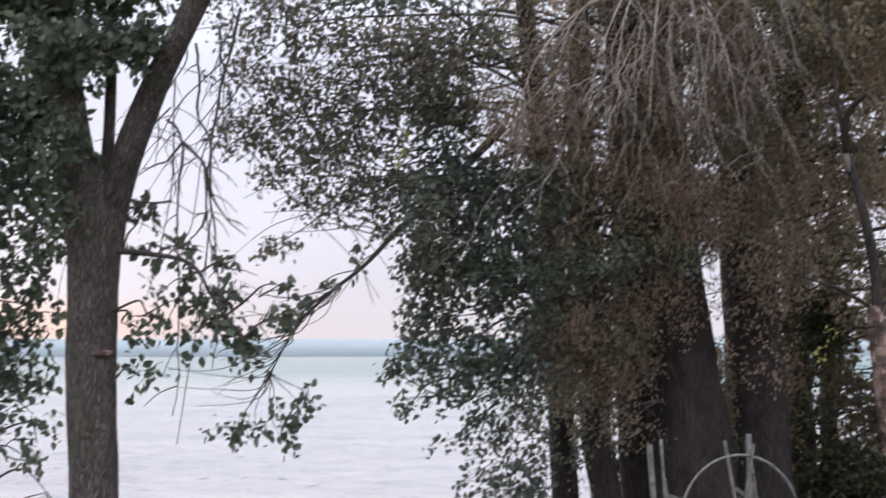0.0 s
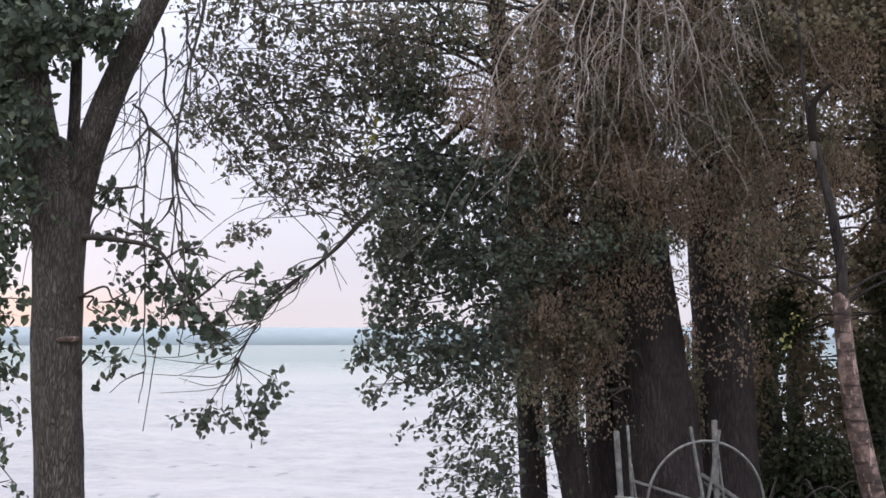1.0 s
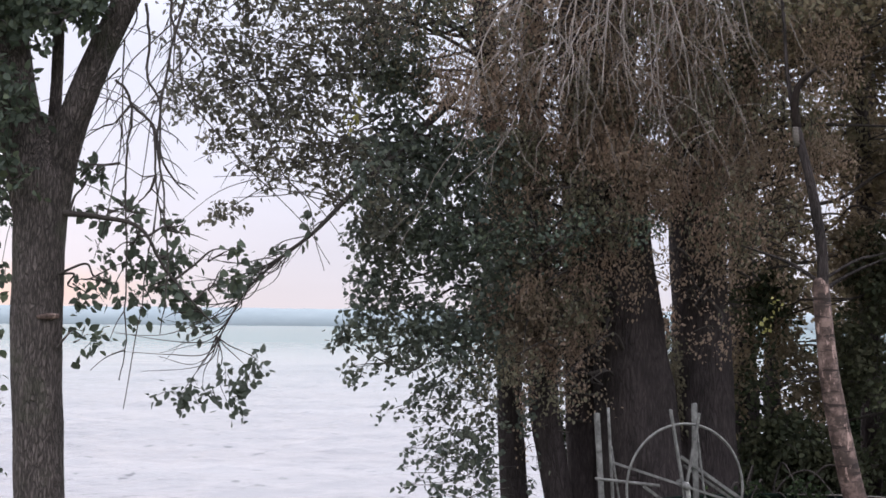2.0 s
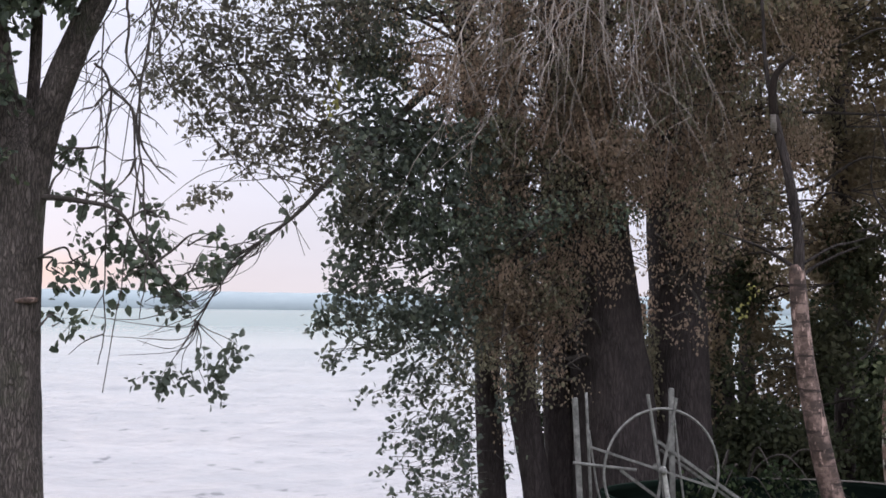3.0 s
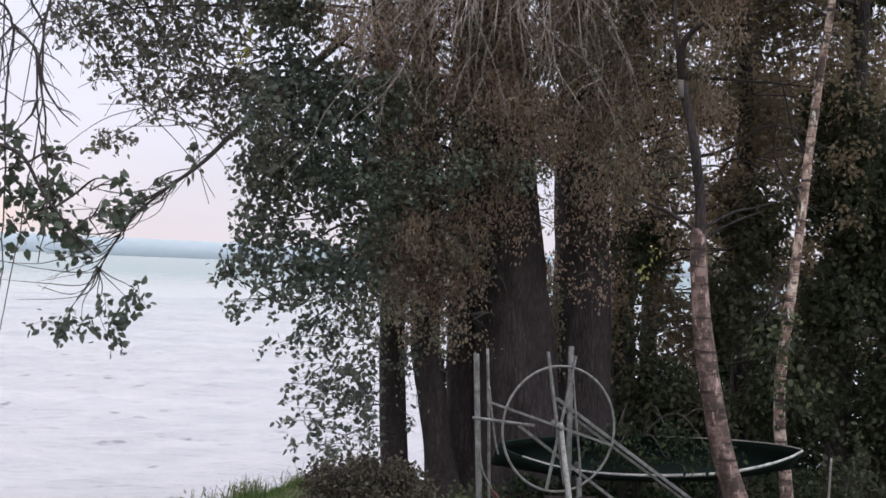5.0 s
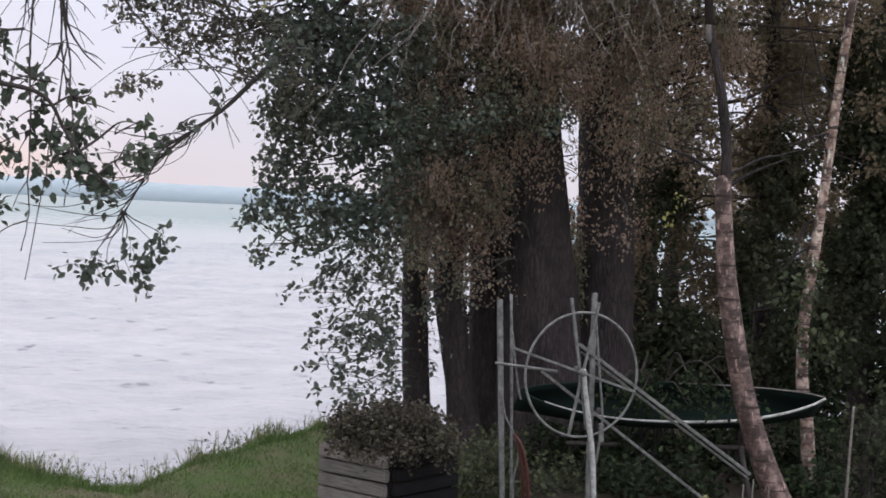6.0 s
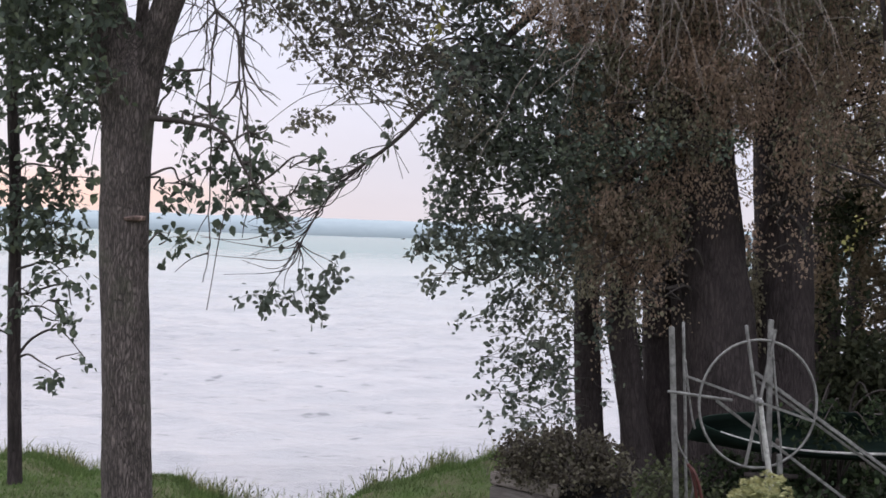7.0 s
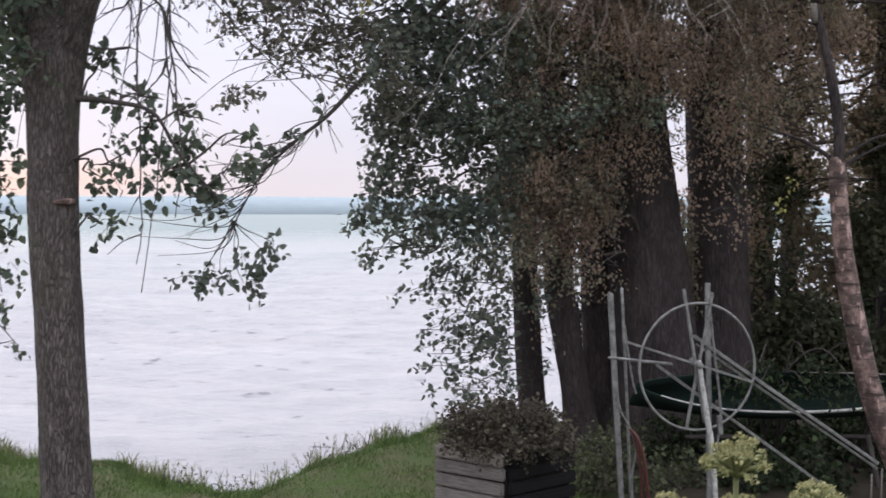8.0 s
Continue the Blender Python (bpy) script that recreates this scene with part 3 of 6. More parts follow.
def far_shore():
    """A low wooded shore three kilometres off: a long ridge with an uneven line of tree tops."""
    xs = np.linspace(-3200, 3200, 900)
    top = []
    for x in xs:
        top.append(44 + 5 * noise.noise(Vector((x * 0.0016, 0, 3))) + 2.2 * noise.noise(Vector((x * 0.012, 5, 0))) + 1.4 * noise.noise(Vector((x * 0.05, 9, 0))) + 6 * max(0, -x - 500) / 1000)
    top = np.array(top)
    rows = []
    for dy, s in ((0, 0.0), (0, 0.35), (25, 0.8), (60, 1.0), (260, 0.6), (420, 0.0)):
        rows.append(np.stack([xs, 3000 + dy + 0 * xs, WATER_Z - 1 + top * s], -1))
    v = np.array(rows).reshape(-1, 3)
    n = len(xs)
    i, j = np.meshgrid(np.arange(n - 1), np.arange(5), indexing="xy")
    o = j * n + i
    return mesh_from("far_shore", v, np.stack([o, o + 1, o + n + 1, o + n], -1).reshape(-1, 4), M_FAR, True)


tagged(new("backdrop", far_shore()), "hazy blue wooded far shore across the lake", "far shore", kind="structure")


# ---------------------------------------------------------------- clump plans: x, y, z, half width, half height, cover
MAPLE = [
    (-3.71, 10.4, 5.81, 0.66, 0.28, 4.18),
    (-3.32, 10.4, 5.32, 0.38, 0.28, 3.8),
    (-2.8, 10.4, 5.33, 0.28, 0.24, 3.04),
    (-3.5, 10.4, 4.75, 0.26, 0.38, 4.56),
    (-3.46, 10.4, 4.12, 0.21, 0.28, 2.28),
    (-3.47, 10.4, 3.6, 0.21, 0.24, 1.33),
    (-4.01, 10.4, 4.55, 0.38, 0.75, 3.8),
    (-2.9, 10.4, 5.81, 0.52, 0.21, 3.04),
    (-2.93, 9.9, 5.13, 0.36, 0.2, 2.28),
    (-2.53, 9.9, 5.22, 0.22, 0.25, 1.71),
    (-3.21, 9.9, 4.32, 0.2, 0.4, 2.09),
    (-3.13, 9.9, 3.78, 0.18, 0.22, 1.14),
    (-3.34, 9.9, 5.1, 0.27, 0.36, 1.9),
]
MAPLE_LOW = [
    (-2.7, 10.5, 3.85, 0.13, 0.12, 1.95),
    (-2.48, 10.5, 3.55, 0.29, 0.1, 1.2),
    (-2.38, 10.5, 3.25, 0.29, 0.18, 0.83),
    (-2.03, 10.5, 3.14, 0.31, 0.19, 0.75),
    (-2.17, 10.5, 2.92, 0.38, 0.18, 1.05),
    (-2.5, 10.5, 2.95, 0.24, 0.13, 0.68),
    (-1.81, 10.5, 2.71, 0.21, 0.14, 1.05),
    (-2.73, 10.5, 2.88, 0.13, 0.13, 1.05),
    (-2.7, 10.5, 2.48, 0.16, 0.15, 1.05),
    (-1.6, 10.5, 2.95, 0.24, 0.17, 0.6),
    (-1.51, 10.5, 3.23, 0.19, 0.14, 0.52),
    (-1.94, 10.5, 3.42, 0.24, 0.14, 0.45),
]
YOUNG = [
    (-4.2, 11.3, 4.34, 0.31, 0.26, 1.25),
    (-4.24, 11.3, 3.87, 0.31, 0.31, 1.25),
    (-3.82, 11.3, 3.78, 0.23, 0.31, 1.62),
    (-4.01, 11.3, 3.36, 0.36, 0.23, 1),
    (-3.8, 11.3, 3.1, 0.23, 0.26, 1.25),
    (-4.21, 11.3, 2.93, 0.31, 0.18, 0.75),
    (-3.94, 11.3, 2.63, 0.31, 0.15, 1.25),
    (-4.25, 11.3, 2.41, 0.2, 0.2, 0.88),
    (-3.85, 11.3, 2.37, 0.23, 0.18, 1.12),
    (-4.19, 11.3, 1.94, 0.23, 0.2, 0.75),
    (-3.81, 11.3, 1.85, 0.23, 0.18, 0.75),
    (-3.93, 11.3, 1.24, 0.12, 0.14, 0.88),
    (-3.67, 11.3, 1.37, 0.07, 0.09, 1.25),
    (-4.75, 11.3, 3.07, 0.26, 1.02, 1.12),
    (-4.71, 11.3, 1.5, 0.2, 0.51, 0.75),
]
YOUNG += [
    (-4.37, 11.3, 2.67, 0.26, 0.31, 1.12),
    (-4, 11.3, 2.83, 0.26, 0.26, 1),
    (-4.06, 11.3, 2.31, 0.2, 0.2, 0.75),
    (-3.92, 11.3, 1.74, 0.11, 0.2, 0.88),
    (-3.85, 11.3, 2.11, 0.15, 0.15, 0.75),
]
POPLAR = [
    (-1.78, 11.8, 5.8, 0.59, 0.24, 1.6),
    (-1.84, 11.8, 6.19, 0.8, 0.27, 2.08),
    (-1.07, 11.8, 5.58, 0.53, 0.35, 1.76),
    (-2.1, 11.8, 5.33, 0.35, 0.24, 1.28),
    (-1.5, 11.8, 5.14, 0.51, 0.29, 1.76),
    (-1.96, 11.8, 4.79, 0.45, 0.26, 2.56),
    (-1.23, 11.8, 4.6, 0.45, 0.29, 2.72),
    (-1.76, 11.8, 4.38, 0.24, 0.16, 1.76),
    (-1.28, 11.8, 4.14, 0.35, 0.21, 2.24),
    (-1.7, 11.8, 3.71, 0.19, 0.17, 1.44),
    (-0.8, 11.8, 5.03, 0.43, 0.4, 2.4),
    (-0.74, 11.8, 4.33, 0.32, 0.32, 2.4),
    (-0.48, 11.8, 5.58, 0.43, 0.43, 2.08),
    (-0.74, 11.9, 3.9, 0.19, 0.16, 1.6),
    (-0.54, 11.9, 4.18, 0.27, 0.27, 1.28),
]
POPLAR += [
    (-0.26, 11.9, 3.72, 0.22, 0.32, 1.6),
]
POPLAR_MASS = [
    (-0.62, 12.4, 6.37, 0.84, 0.28, 1.95),
    (0.07, 12.4, 5.79, 0.45, 0.39, 1.04),
    (-0.19, 12.4, 5.1, 0.37, 0.56, 2.86),
    (-0.16, 12.4, 4.24, 0.48, 0.48, 3.64),
    (-0.36, 12.4, 3.56, 0.28, 0.34, 3.12),
    (-0.3, 12.4, 3, 0.28, 0.34, 2.6),
    (-0.47, 12.4, 2.56, 0.27, 0.25, 2.6),
    (0.12, 12.4, 3.51, 0.51, 0.48, 1.79),
    (0.09, 12.4, 2.72, 0.42, 0.28, 1.95),
    (-0.73, 12.4, 2.51, 0.11, 0.09, 1.56),
    (-0.48, 12.4, 2.18, 0.18, 0.08, 1.95),
    (0.52, 12.4, 4.19, 0.51, 0.51, 3.12),
    (0.63, 12.4, 3.34, 0.42, 0.48, 1.87),
    (0.57, 12.4, 2.55, 0.34, 0.28, 1.95),
    (0.01, 12.4, 2.33, 0.25, 0.14, 0.91),
]
POPLAR_MASS += [
    (0.17, 12.3, 3.38, 0.33, 0.28, 1.3),
    (-0.17, 12.3, 3.59, 0.28, 0.28, 0.91),
]
POPLAR_MASS += [
    (1.0, 12.9, 3.62, 0.42, 0.36, 1.5),
    (1.5, 12.9, 3.55, 0.36, 0.36, 1.4),
    (0.6, 12.9, 3.6, 0.4, 0.34, 1.2),
    (1.15, 12.9, 3.2, 0.38, 0.3, 1.2),
    (1.15, 13.9, 3.9, 0.4, 0.55, 2.4),
    (1.65, 14.0, 3.3, 0.32, 0.7, 2.6),
    (1.0, 13.9, 2.9, 0.4, 0.5, 2.4),
    (1.6, 14.0, 2.2, 0.25, 0.5, 1.4),
]
POPLAR_BAND = [
    (0.30, 12.0, 3.62, 0.26, 0.20, 1.2),
    (0.70, 12.0, 3.42, 0.30, 0.20, 1.3),
    (1.22, 12.0, 3.50, 0.32, 0.22, 1.3),
    (1.75, 12.0, 3.58, 0.30, 0.20, 1.2),
    (2.25, 12.0, 3.52, 0.26, 0.18, 1.0),
]
POPLAR_LOW = [
    (0.25, 12.6, 2.01, 0.29, 0.23, 1.98),
    (0.59, 12.6, 2.03, 0.34, 0.31, 2.16),
    (0.56, 12.6, 1.51, 0.34, 0.34, 1.8),
    (0.22, 12.6, 1.5, 0.23, 0.08, 2.52),
    (-0.1, 12.6, 1.74, 0.1, 0.05, 2.52),
    (0.06, 12.6, 1.66, 0.11, 0.05, 2.34),
    (-0.01, 12.6, 1.38, 0.1, 0.05, 2.16),
    (0.16, 12.6, 1.26, 0.14, 0.07, 2.16),
    (0.02, 12.6, 0.98, 0.11, 0.05, 2.16),
    (0.22, 12.6, 0.95, 0.15, 0.07, 2.34),
    (0.32, 12.6, 1.05, 0.26, 0.23, 1.8),
    (0.7, 12.6, 1, 0.29, 0.31, 1.8),
    (0.57, 12.6, 0.65, 0.37, 0.13, 2.34),
    (-0.16, 12.6, 1.74, 0.06, 0.08, 2.34),
    (0.81, 12.6, 1.64, 0.17, 0.34, 1.44),
]
POPLAR_LOW += [
    (-0.26, 11.4, 4.08, 0.31, 0.26, 1.44),
    (-0.48, 11.4, 3.86, 0.15, 0.15, 1.26),
    (1.27, 12.8, 1.06, 0.06, 0.23, 0.63),
    (1.17, 12.8, 1.87, 0.08, 0.41, 1.8),
    (0.31, 12.8, 0.73, 0.29, 0.14, 1.62),
    (0.52, 12.8, 1.2, 0.29, 0.29, 1.8),
    (0.81, 12.8, 1.27, 0.23, 0.35, 1.8),
    (0.83, 12.8, 0.75, 0.23, 0.17, 1.8),
    (0.34, 12.4, 2.53, 0.39, 0.34, 1.62),
    (0.72, 12.4, 2.82, 0.34, 0.34, 1.62),
    (0.01, 12.4, 2.4, 0.31, 0.22, 1.26),
    (0.91, 12.4, 2.33, 0.22, 0.22, 1.26),
    (1.24, 13, 1.86, 0.11, 0.26, 1.8),
    (1.27, 13, 1.33, 0.08, 0.26, 0.9),
    (1.42, 13.9, 0.75, 0.10, 0.30, 0.8),
    (1.45, 13.9, 1.30, 0.09, 0.28, 0.9),
    (1.40, 13.9, 1.80, 0.10, 0.24, 1.0),
]
BROWN = [
    (0.83, 12.7, 5.75, 0.49, 0.43, 0.72),
    (0.59, 12.7, 6.46, 0.75, 0.29, 1.08),
    (0.82, 12.7, 4.87, 0.55, 0.49, 2.34),
    (1.41, 12.7, 5.34, 0.58, 0.6, 1.35),
    (1.45, 12.7, 4.22, 0.58, 0.49, 1.62),
    (2.04, 12.7, 4.69, 0.55, 0.58, 2.34),
    (2.11, 12.7, 5.75, 0.55, 0.4, 0.54),
    (1.88, 12.7, 6.47, 0.92, 0.29, 0.9),
    (1.39, 12.7, 3.35, 0.46, 0.4, 0.49),
    (0.98, 12.7, 2.78, 0.43, 0.32, 2.07),
    (1.67, 12.7, 2.84, 0.46, 0.37, 1.40),
    (1.91, 12.7, 3.58, 0.35, 0.35, 0.82),
    (1.22, 12.8, 2.51, 0.35, 0.41, 2.16),
    (0.82, 12.8, 2.43, 0.32, 0.35, 1.62),
    (1.61, 12.8, 2.76, 0.35, 0.52, 2.16),
]
BROWN += [
    (1.12, 12.6, 3.7, 0.23, 0.57, 0.32),
    (1.15, 12.6, 3.02, 0.21, 0.34, 1.44),
    (1.2, 13, 2.03, 0.09, 0.35, 1.08),
    (1.18, 13, 1.5, 0.06, 0.29, 0.45),
    (-0.1, 12.2, 5.2, 0.44, 0.33, 1.08),
    (0.35, 12.2, 5.11, 0.39, 0.39, 1.08),
    (-0.33, 12.2, 5.59, 0.44, 0.28, 0.9),
    (0.28, 12.2, 5.78, 0.5, 0.33, 0.9),
    (1.58, 12.9, 2.11, 0.09, 0.35, 1.08),
]
BROWN2 = [
    (2.8, 12.9, 5.92, 0.5, 0.41, 1.8),
    (3.23, 12.9, 6.53, 0.93, 0.29, 1.98),
    (2.81, 12.9, 5.02, 0.56, 0.53, 2.34),
    (3.09, 12.9, 4.19, 0.32, 0.35, 2.16),
    (3.45, 12.9, 5.5, 0.5, 0.56, 2.34),
    (3.48, 12.9, 4.48, 0.44, 0.5, 2.16),
    (3.11, 12.9, 3.42, 0.29, 0.41, 0.86),
    (2.42, 12.9, 4.25, 0.23, 0.23, 2.16),
    (2.62, 13.2, 4.37, 0.24, 0.24, 2.16),
    (2.62, 13, 5.35, 0.15, 0.41, 1.8),
    (2.86, 13.6, 2.0, 0.10, 0.62, 5.0),
    (2.80, 13.5, 2.75, 0.08, 0.20, 1.5),
    (2.66, 13.4, 3.95, 0.16, 0.20, 2.2),
    (2.64, 12.9, 3.89, 0.14, 0.2, 1.44),
]
WOODS = [
    (4.81, 14.5, 6.2, 0.59, 0.56, 5.72),
    (5.37, 14.5, 7.02, 1.05, 0.39, 5.28),
    (5.19, 14.5, 5.39, 0.33, 0.46, 2.01),
    (4.9, 14.5, 4.45, 0.36, 0.36, 1.25),
    (4.22, 14.5, 3.79, 0.36, 0.49, 1.58),
    (4.27, 14.5, 2.93, 0.39, 0.43, 3.96),
    (3.83, 14.5, 2.34, 0.33, 0.39, 1.45),
    (5.18, 14.5, 3.52, 0.3, 0.53, 5.28),
    (4.58, 14.5, 4.92, 0.26, 0.39, 3.52),
    (5.07, 15.5, 6.52, 0.77, 0.63, 3.52),
    (4.59, 15.5, 7.1, 0.77, 0.49, 3.52),
    (5.56, 15.5, 6.01, 0.42, 0.49, 1.50),
    (5.81, 15.5, 4.58, 0.42, 0.84, 2.01),
    (4.29, 13.6, 3.83, 0.28, 0.49, 1.1),
    (4.37, 13.6, 3.08, 0.28, 0.37, 1.32),
    (3.98, 14.4, 3.95, 0.26, 0.30, 1.5),
    (4.45, 14.4, 3.55, 0.22, 0.26, 1.3),
    (4.18, 14.4, 3.30, 0.26, 0.24, 1.5),
    (5.74, 14.4, 4.40, 0.28, 0.34, 1.3),
    (5.95, 14.4, 3.70, 0.28, 0.34, 1.4),
    (6.05, 13.6, 4.80, 0.34, 0.30, 0.9),
    (6.20, 13.6, 4.05, 0.32, 0.30, 0.8),
    (6.25, 13.6, 3.35, 0.28, 0.26, 0.6),
]
WOODS += [
    (4.06, 13.6, 3.44, 0.18, 0.37, 1.1),
    (6.27, 15.5, 6.18, 0.42, 0.42, 1.98),
    (6.96, 15.5, 6.07, 0.49, 0.63, 2.42),
    (7.28, 15.5, 5.42, 0.35, 0.56, 1.98),
    (6.02, 15.5, 6.76, 0.7, 0.35, 1.98),
    (7.25, 15.5, 6.83, 0.7, 0.42, 2.64),
    (4.52, 14.8, 4.27, 0.27, 0.47, 2.64),
    (4.94, 14.8, 4.9, 0.4, 0.4, 2.01),
    (5.15, 14.8, 3.69, 0.27, 0.34, 1.54),
    (5.53, 14.8, 4.53, 0.34, 0.54, 3.52),
    (4.44, 14.8, 2.42, 0.27, 0.4, 3.08),
    (4.75, 14.8, 1.89, 0.27, 0.54, 3.52),
    (4.05, 14.8, 3.22, 0.27, 0.4, 0.79),
    (6.02, 15.2, 5.64, 0.41, 0.41, 1.98),
    (5.87, 15.2, 6.06, 0.34, 0.34, 1.76),
]
WOODS += [
    (6.1, 15.2, 4.93, 0.28, 0.41, 1.32),
]
WOODS += [
    (3.75, 14.4, 4.3, 0.22, 0.55, 2.0),
    (3.78, 14.4, 3.2, 0.20, 0.55, 1.4),
    (3.80, 14.4, 5.3, 0.25, 0.5, 2.0),
    (3.72, 14.3, 1.9, 0.20, 0.5, 1.6),
]
WOODS_LOW = [
    (4.03, 14.2, 2.94, 0.35, 0.39, 3.84),
    (3.98, 14.2, 2.02, 0.32, 0.42, 1.15),
    (4.26, 14.2, 1.24, 0.48, 0.45, 6.24),
    (5.12, 14.2, 2.27, 0.32, 0.58, 5.76),
    (5.4, 14.2, 3.27, 0.35, 0.58, 5.76),
    (5.96, 14.2, 1.3, 0.61, 0.58, 7.2),
    (6.46, 14.2, 2.32, 0.39, 0.74, 7.2),
    (6.45, 14.2, 3.66, 0.32, 0.74, 6.24),
    (7.16, 14.2, 3.36, 0.58, 1.41, 6.24),
    (7.31, 14.2, 1.01, 0.58, 1.41, 6.24),
    (4.81, 14.2, 1, 0.45, 0.51, 6.72),
    (6.39, 14.2, 4.65, 0.39, 0.51, 5.28),
]
SHRUB = [
    (2.64, 12.6, 0.2, 0.51, 0.34, 3.38),
    (3.53, 12.8, 0.18, 0.52, 0.43, 3.9),
    (4.32, 12.8, 0.32, 0.46, 0.46, 3.9),
    (5.42, 12.9, 0.21, 0.53, 0.44, 3.9),
    (5.44, 11.6, 0.8, 0.24, 0.39, 2.34),
    (5.78, 11.6, 0.31, 0.32, 0.37, 3.12),
    (1.88, 12.2, 0.31, 0.28, 0.25, 2.86),
    (3.15, 12.2, -0.05, 0.72, 0.22, 3.38),
    (4.83, 12.3, -0.1, 0.72, 0.22, 3.38),
    (2.25, 11.3, 0.18, 0.33, 0.26, 2.86),
    (1.53, 10.9, 0.4, 0.27, 0.32, 3.12),
    (1.88, 11, 0.24, 0.2, 0.3, 2.6),
    (2.96, 11.3, 0.2, 0.41, 0.26, 2.86),
    (3.61, 11.3, 0.21, 0.36, 0.28, 2.86),
    (4.85, 11.4, 0.17, 0.41, 0.26, 3.12),
]
PLANTER = [
    (0.61, 9.95, 0.92, 0.43, 0.14, 5.72),
    (0.3, 9.95, 0.83, 0.2, 0.13, 4.84),
    (0.97, 9.95, 0.84, 0.2, 0.16, 4.84),
    (0.78, 9.95, 1.01, 0.27, 0.08, 2.2),
    (0.42, 9.95, 1.00, 0.18, 0.06, 1.98),
    (0.48, 9.95, 0.71, 0.18, 0.06, 3.52),
    (0.25, 9.66, 0.78, 0.12, 0.05, 2.64),
    (0.49, 9.66, 0.72, 0.14, 0.06, 2.86),
    (0.77, 9.66, 0.75, 0.17, 0.09, 3.52),
    (1.06, 9.66, 0.78, 0.12, 0.12, 3.96),
]
SPRAY = [
    (-2.07, 11.3, 1.93, 0.17, 0.12, 1.04),
    (-1.85, 11.3, 2.03, 0.2, 0.13, 1.04),
    (-1.63, 11.3, 1.92, 0.17, 0.15, 1.04),
    (-1.46, 11.3, 2.23, 0.13, 0.13, 1.17),
    (-1.35, 11.3, 2.28, 0.09, 0.08, 0.91),
    (-1.71, 11.3, 2.19, 0.17, 0.08, 0.78),
]
FARWOOD = [
    (5.22, 18.5, 3.98, 0.67, 0.92, 0.72),
    (4.88, 18.5, 5.49, 0.92, 0.75, 3),
    (6.46, 18.5, 5.5, 0.92, 0.75, 1.88),
    (6.67, 18.5, 3.29, 0.75, 0.84, 3.6),
    (7.82, 18.5, 4.98, 1.01, 1.17, 3.9),
    (7.96, 18.5, 2.65, 1.01, 1.01, 3.9),
    (9.09, 18.5, 4.88, 1.01, 1.68, 3.9),
    (9.43, 18.5, 2.28, 1.01, 1.68, 3.9),
]
FARWOOD2 = [
    (5.12, 17.5, 1.9, 0.63, 0.79, 0.76),
    (6.49, 17.5, 1.46, 0.79, 0.79, 3.64),
    (7.8, 17.5, 0.85, 0.87, 0.87, 4.2),
    (5.46, 17.5, 0.28, 0.87, 0.71, 4.2),
    (4.36, 17.5, 0.57, 0.55, 0.71, 2.8),
    (9.05, 17.5, 0.23, 0.87, 1.19, 4.2),
    (6.82, 17.5, -0.01, 0.87, 0.63, 4.2),
    (3.23, 17.5, 0.37, 0.63, 0.55, 2.8),
    (7.4, 16.5, 0.02, 0.52, 0.45, 3.36),
    (6.31, 16.5, 0.76, 0.37, 0.52, 3.08),
    (5.87, 16.5, 1.67, 0.37, 0.45, 2.24),
    (6.66, 16.5, 1.7, 0.45, 0.52, 2.8),
    (6.16, 16.5, 2.15, 0.37, 0.45, 2.24),
    (5.67, 16.5, 2.43, 0.3, 0.37, 1.68),
    (7.08, 16.5, 1.41, 0.37, 0.45, 2.8),
]
SIDE_LEAVES = [
    (-1.45, 11.5, 3.21, 0.16, 0.1, 0.7),
    (-1.65, 11.5, 2.95, 0.16, 0.11, 0.7),
    (-1.21, 11.5, 3.38, 0.16, 0.09, 0.6),
    (-0.95, 11.5, 3.57, 0.15, 0.09, 0.7),
    (-1.83, 11.5, 2.61, 0.15, 0.09, 0.8),
    (-2.11, 11.5, 2.56, 0.16, 0.08, 0.5),
    (-2.37, 11.5, 2.67, 0.15, 0.08, 0.6),
    (-1.19, 11.5, 3.25, 0.16, 0.08, 0.5),
    (-1.38, 11.5, 3.11, 0.16, 0.08, 0.4),
    (-0.95, 11.5, 3.54, 0.14, 0.08, 0.5),
    (-1.62, 11.5, 2.85, 0.16, 0.1, 0.6),
    (-1.81, 11.5, 2.69, 0.16, 0.09, 0.6),
]
BANK_SHRUB = [
    (3.07, 14.6, 2.23, 0.17, 0.3, 2),
    (3.11, 14.6, 1.83, 0.26, 0.46, 2.2),
    (3.02, 14.6, 2.62, 0.14, 0.22, 1.2),
    (3.17, 14.6, 0.89, 0.3, 0.53, 2.6),
    (2.13, 14.6, 1.06, 0.26, 0.6, 2.4),
    (1.91, 14.6, 0.78, 0.12, 0.53, 1.3),
    (3.95, 14.6, 1.46, 0.33, 0.66, 0.42),
    (4.19, 14.6, 0.79, 0.4, 0.53, 2.2),
    (2.36, 14.6, 0.46, 0.4, 0.33, 2.2),
    (1.81, 14.6, 1.32, 0.11, 0.4, 2),
]
YELLOW = [
    (-0.51, 11.7, 4.54, 0.07, 0.21, 0.8),
    (-0.55, 11.7, 4.81, 0.06, 0.13, 0.5),
]
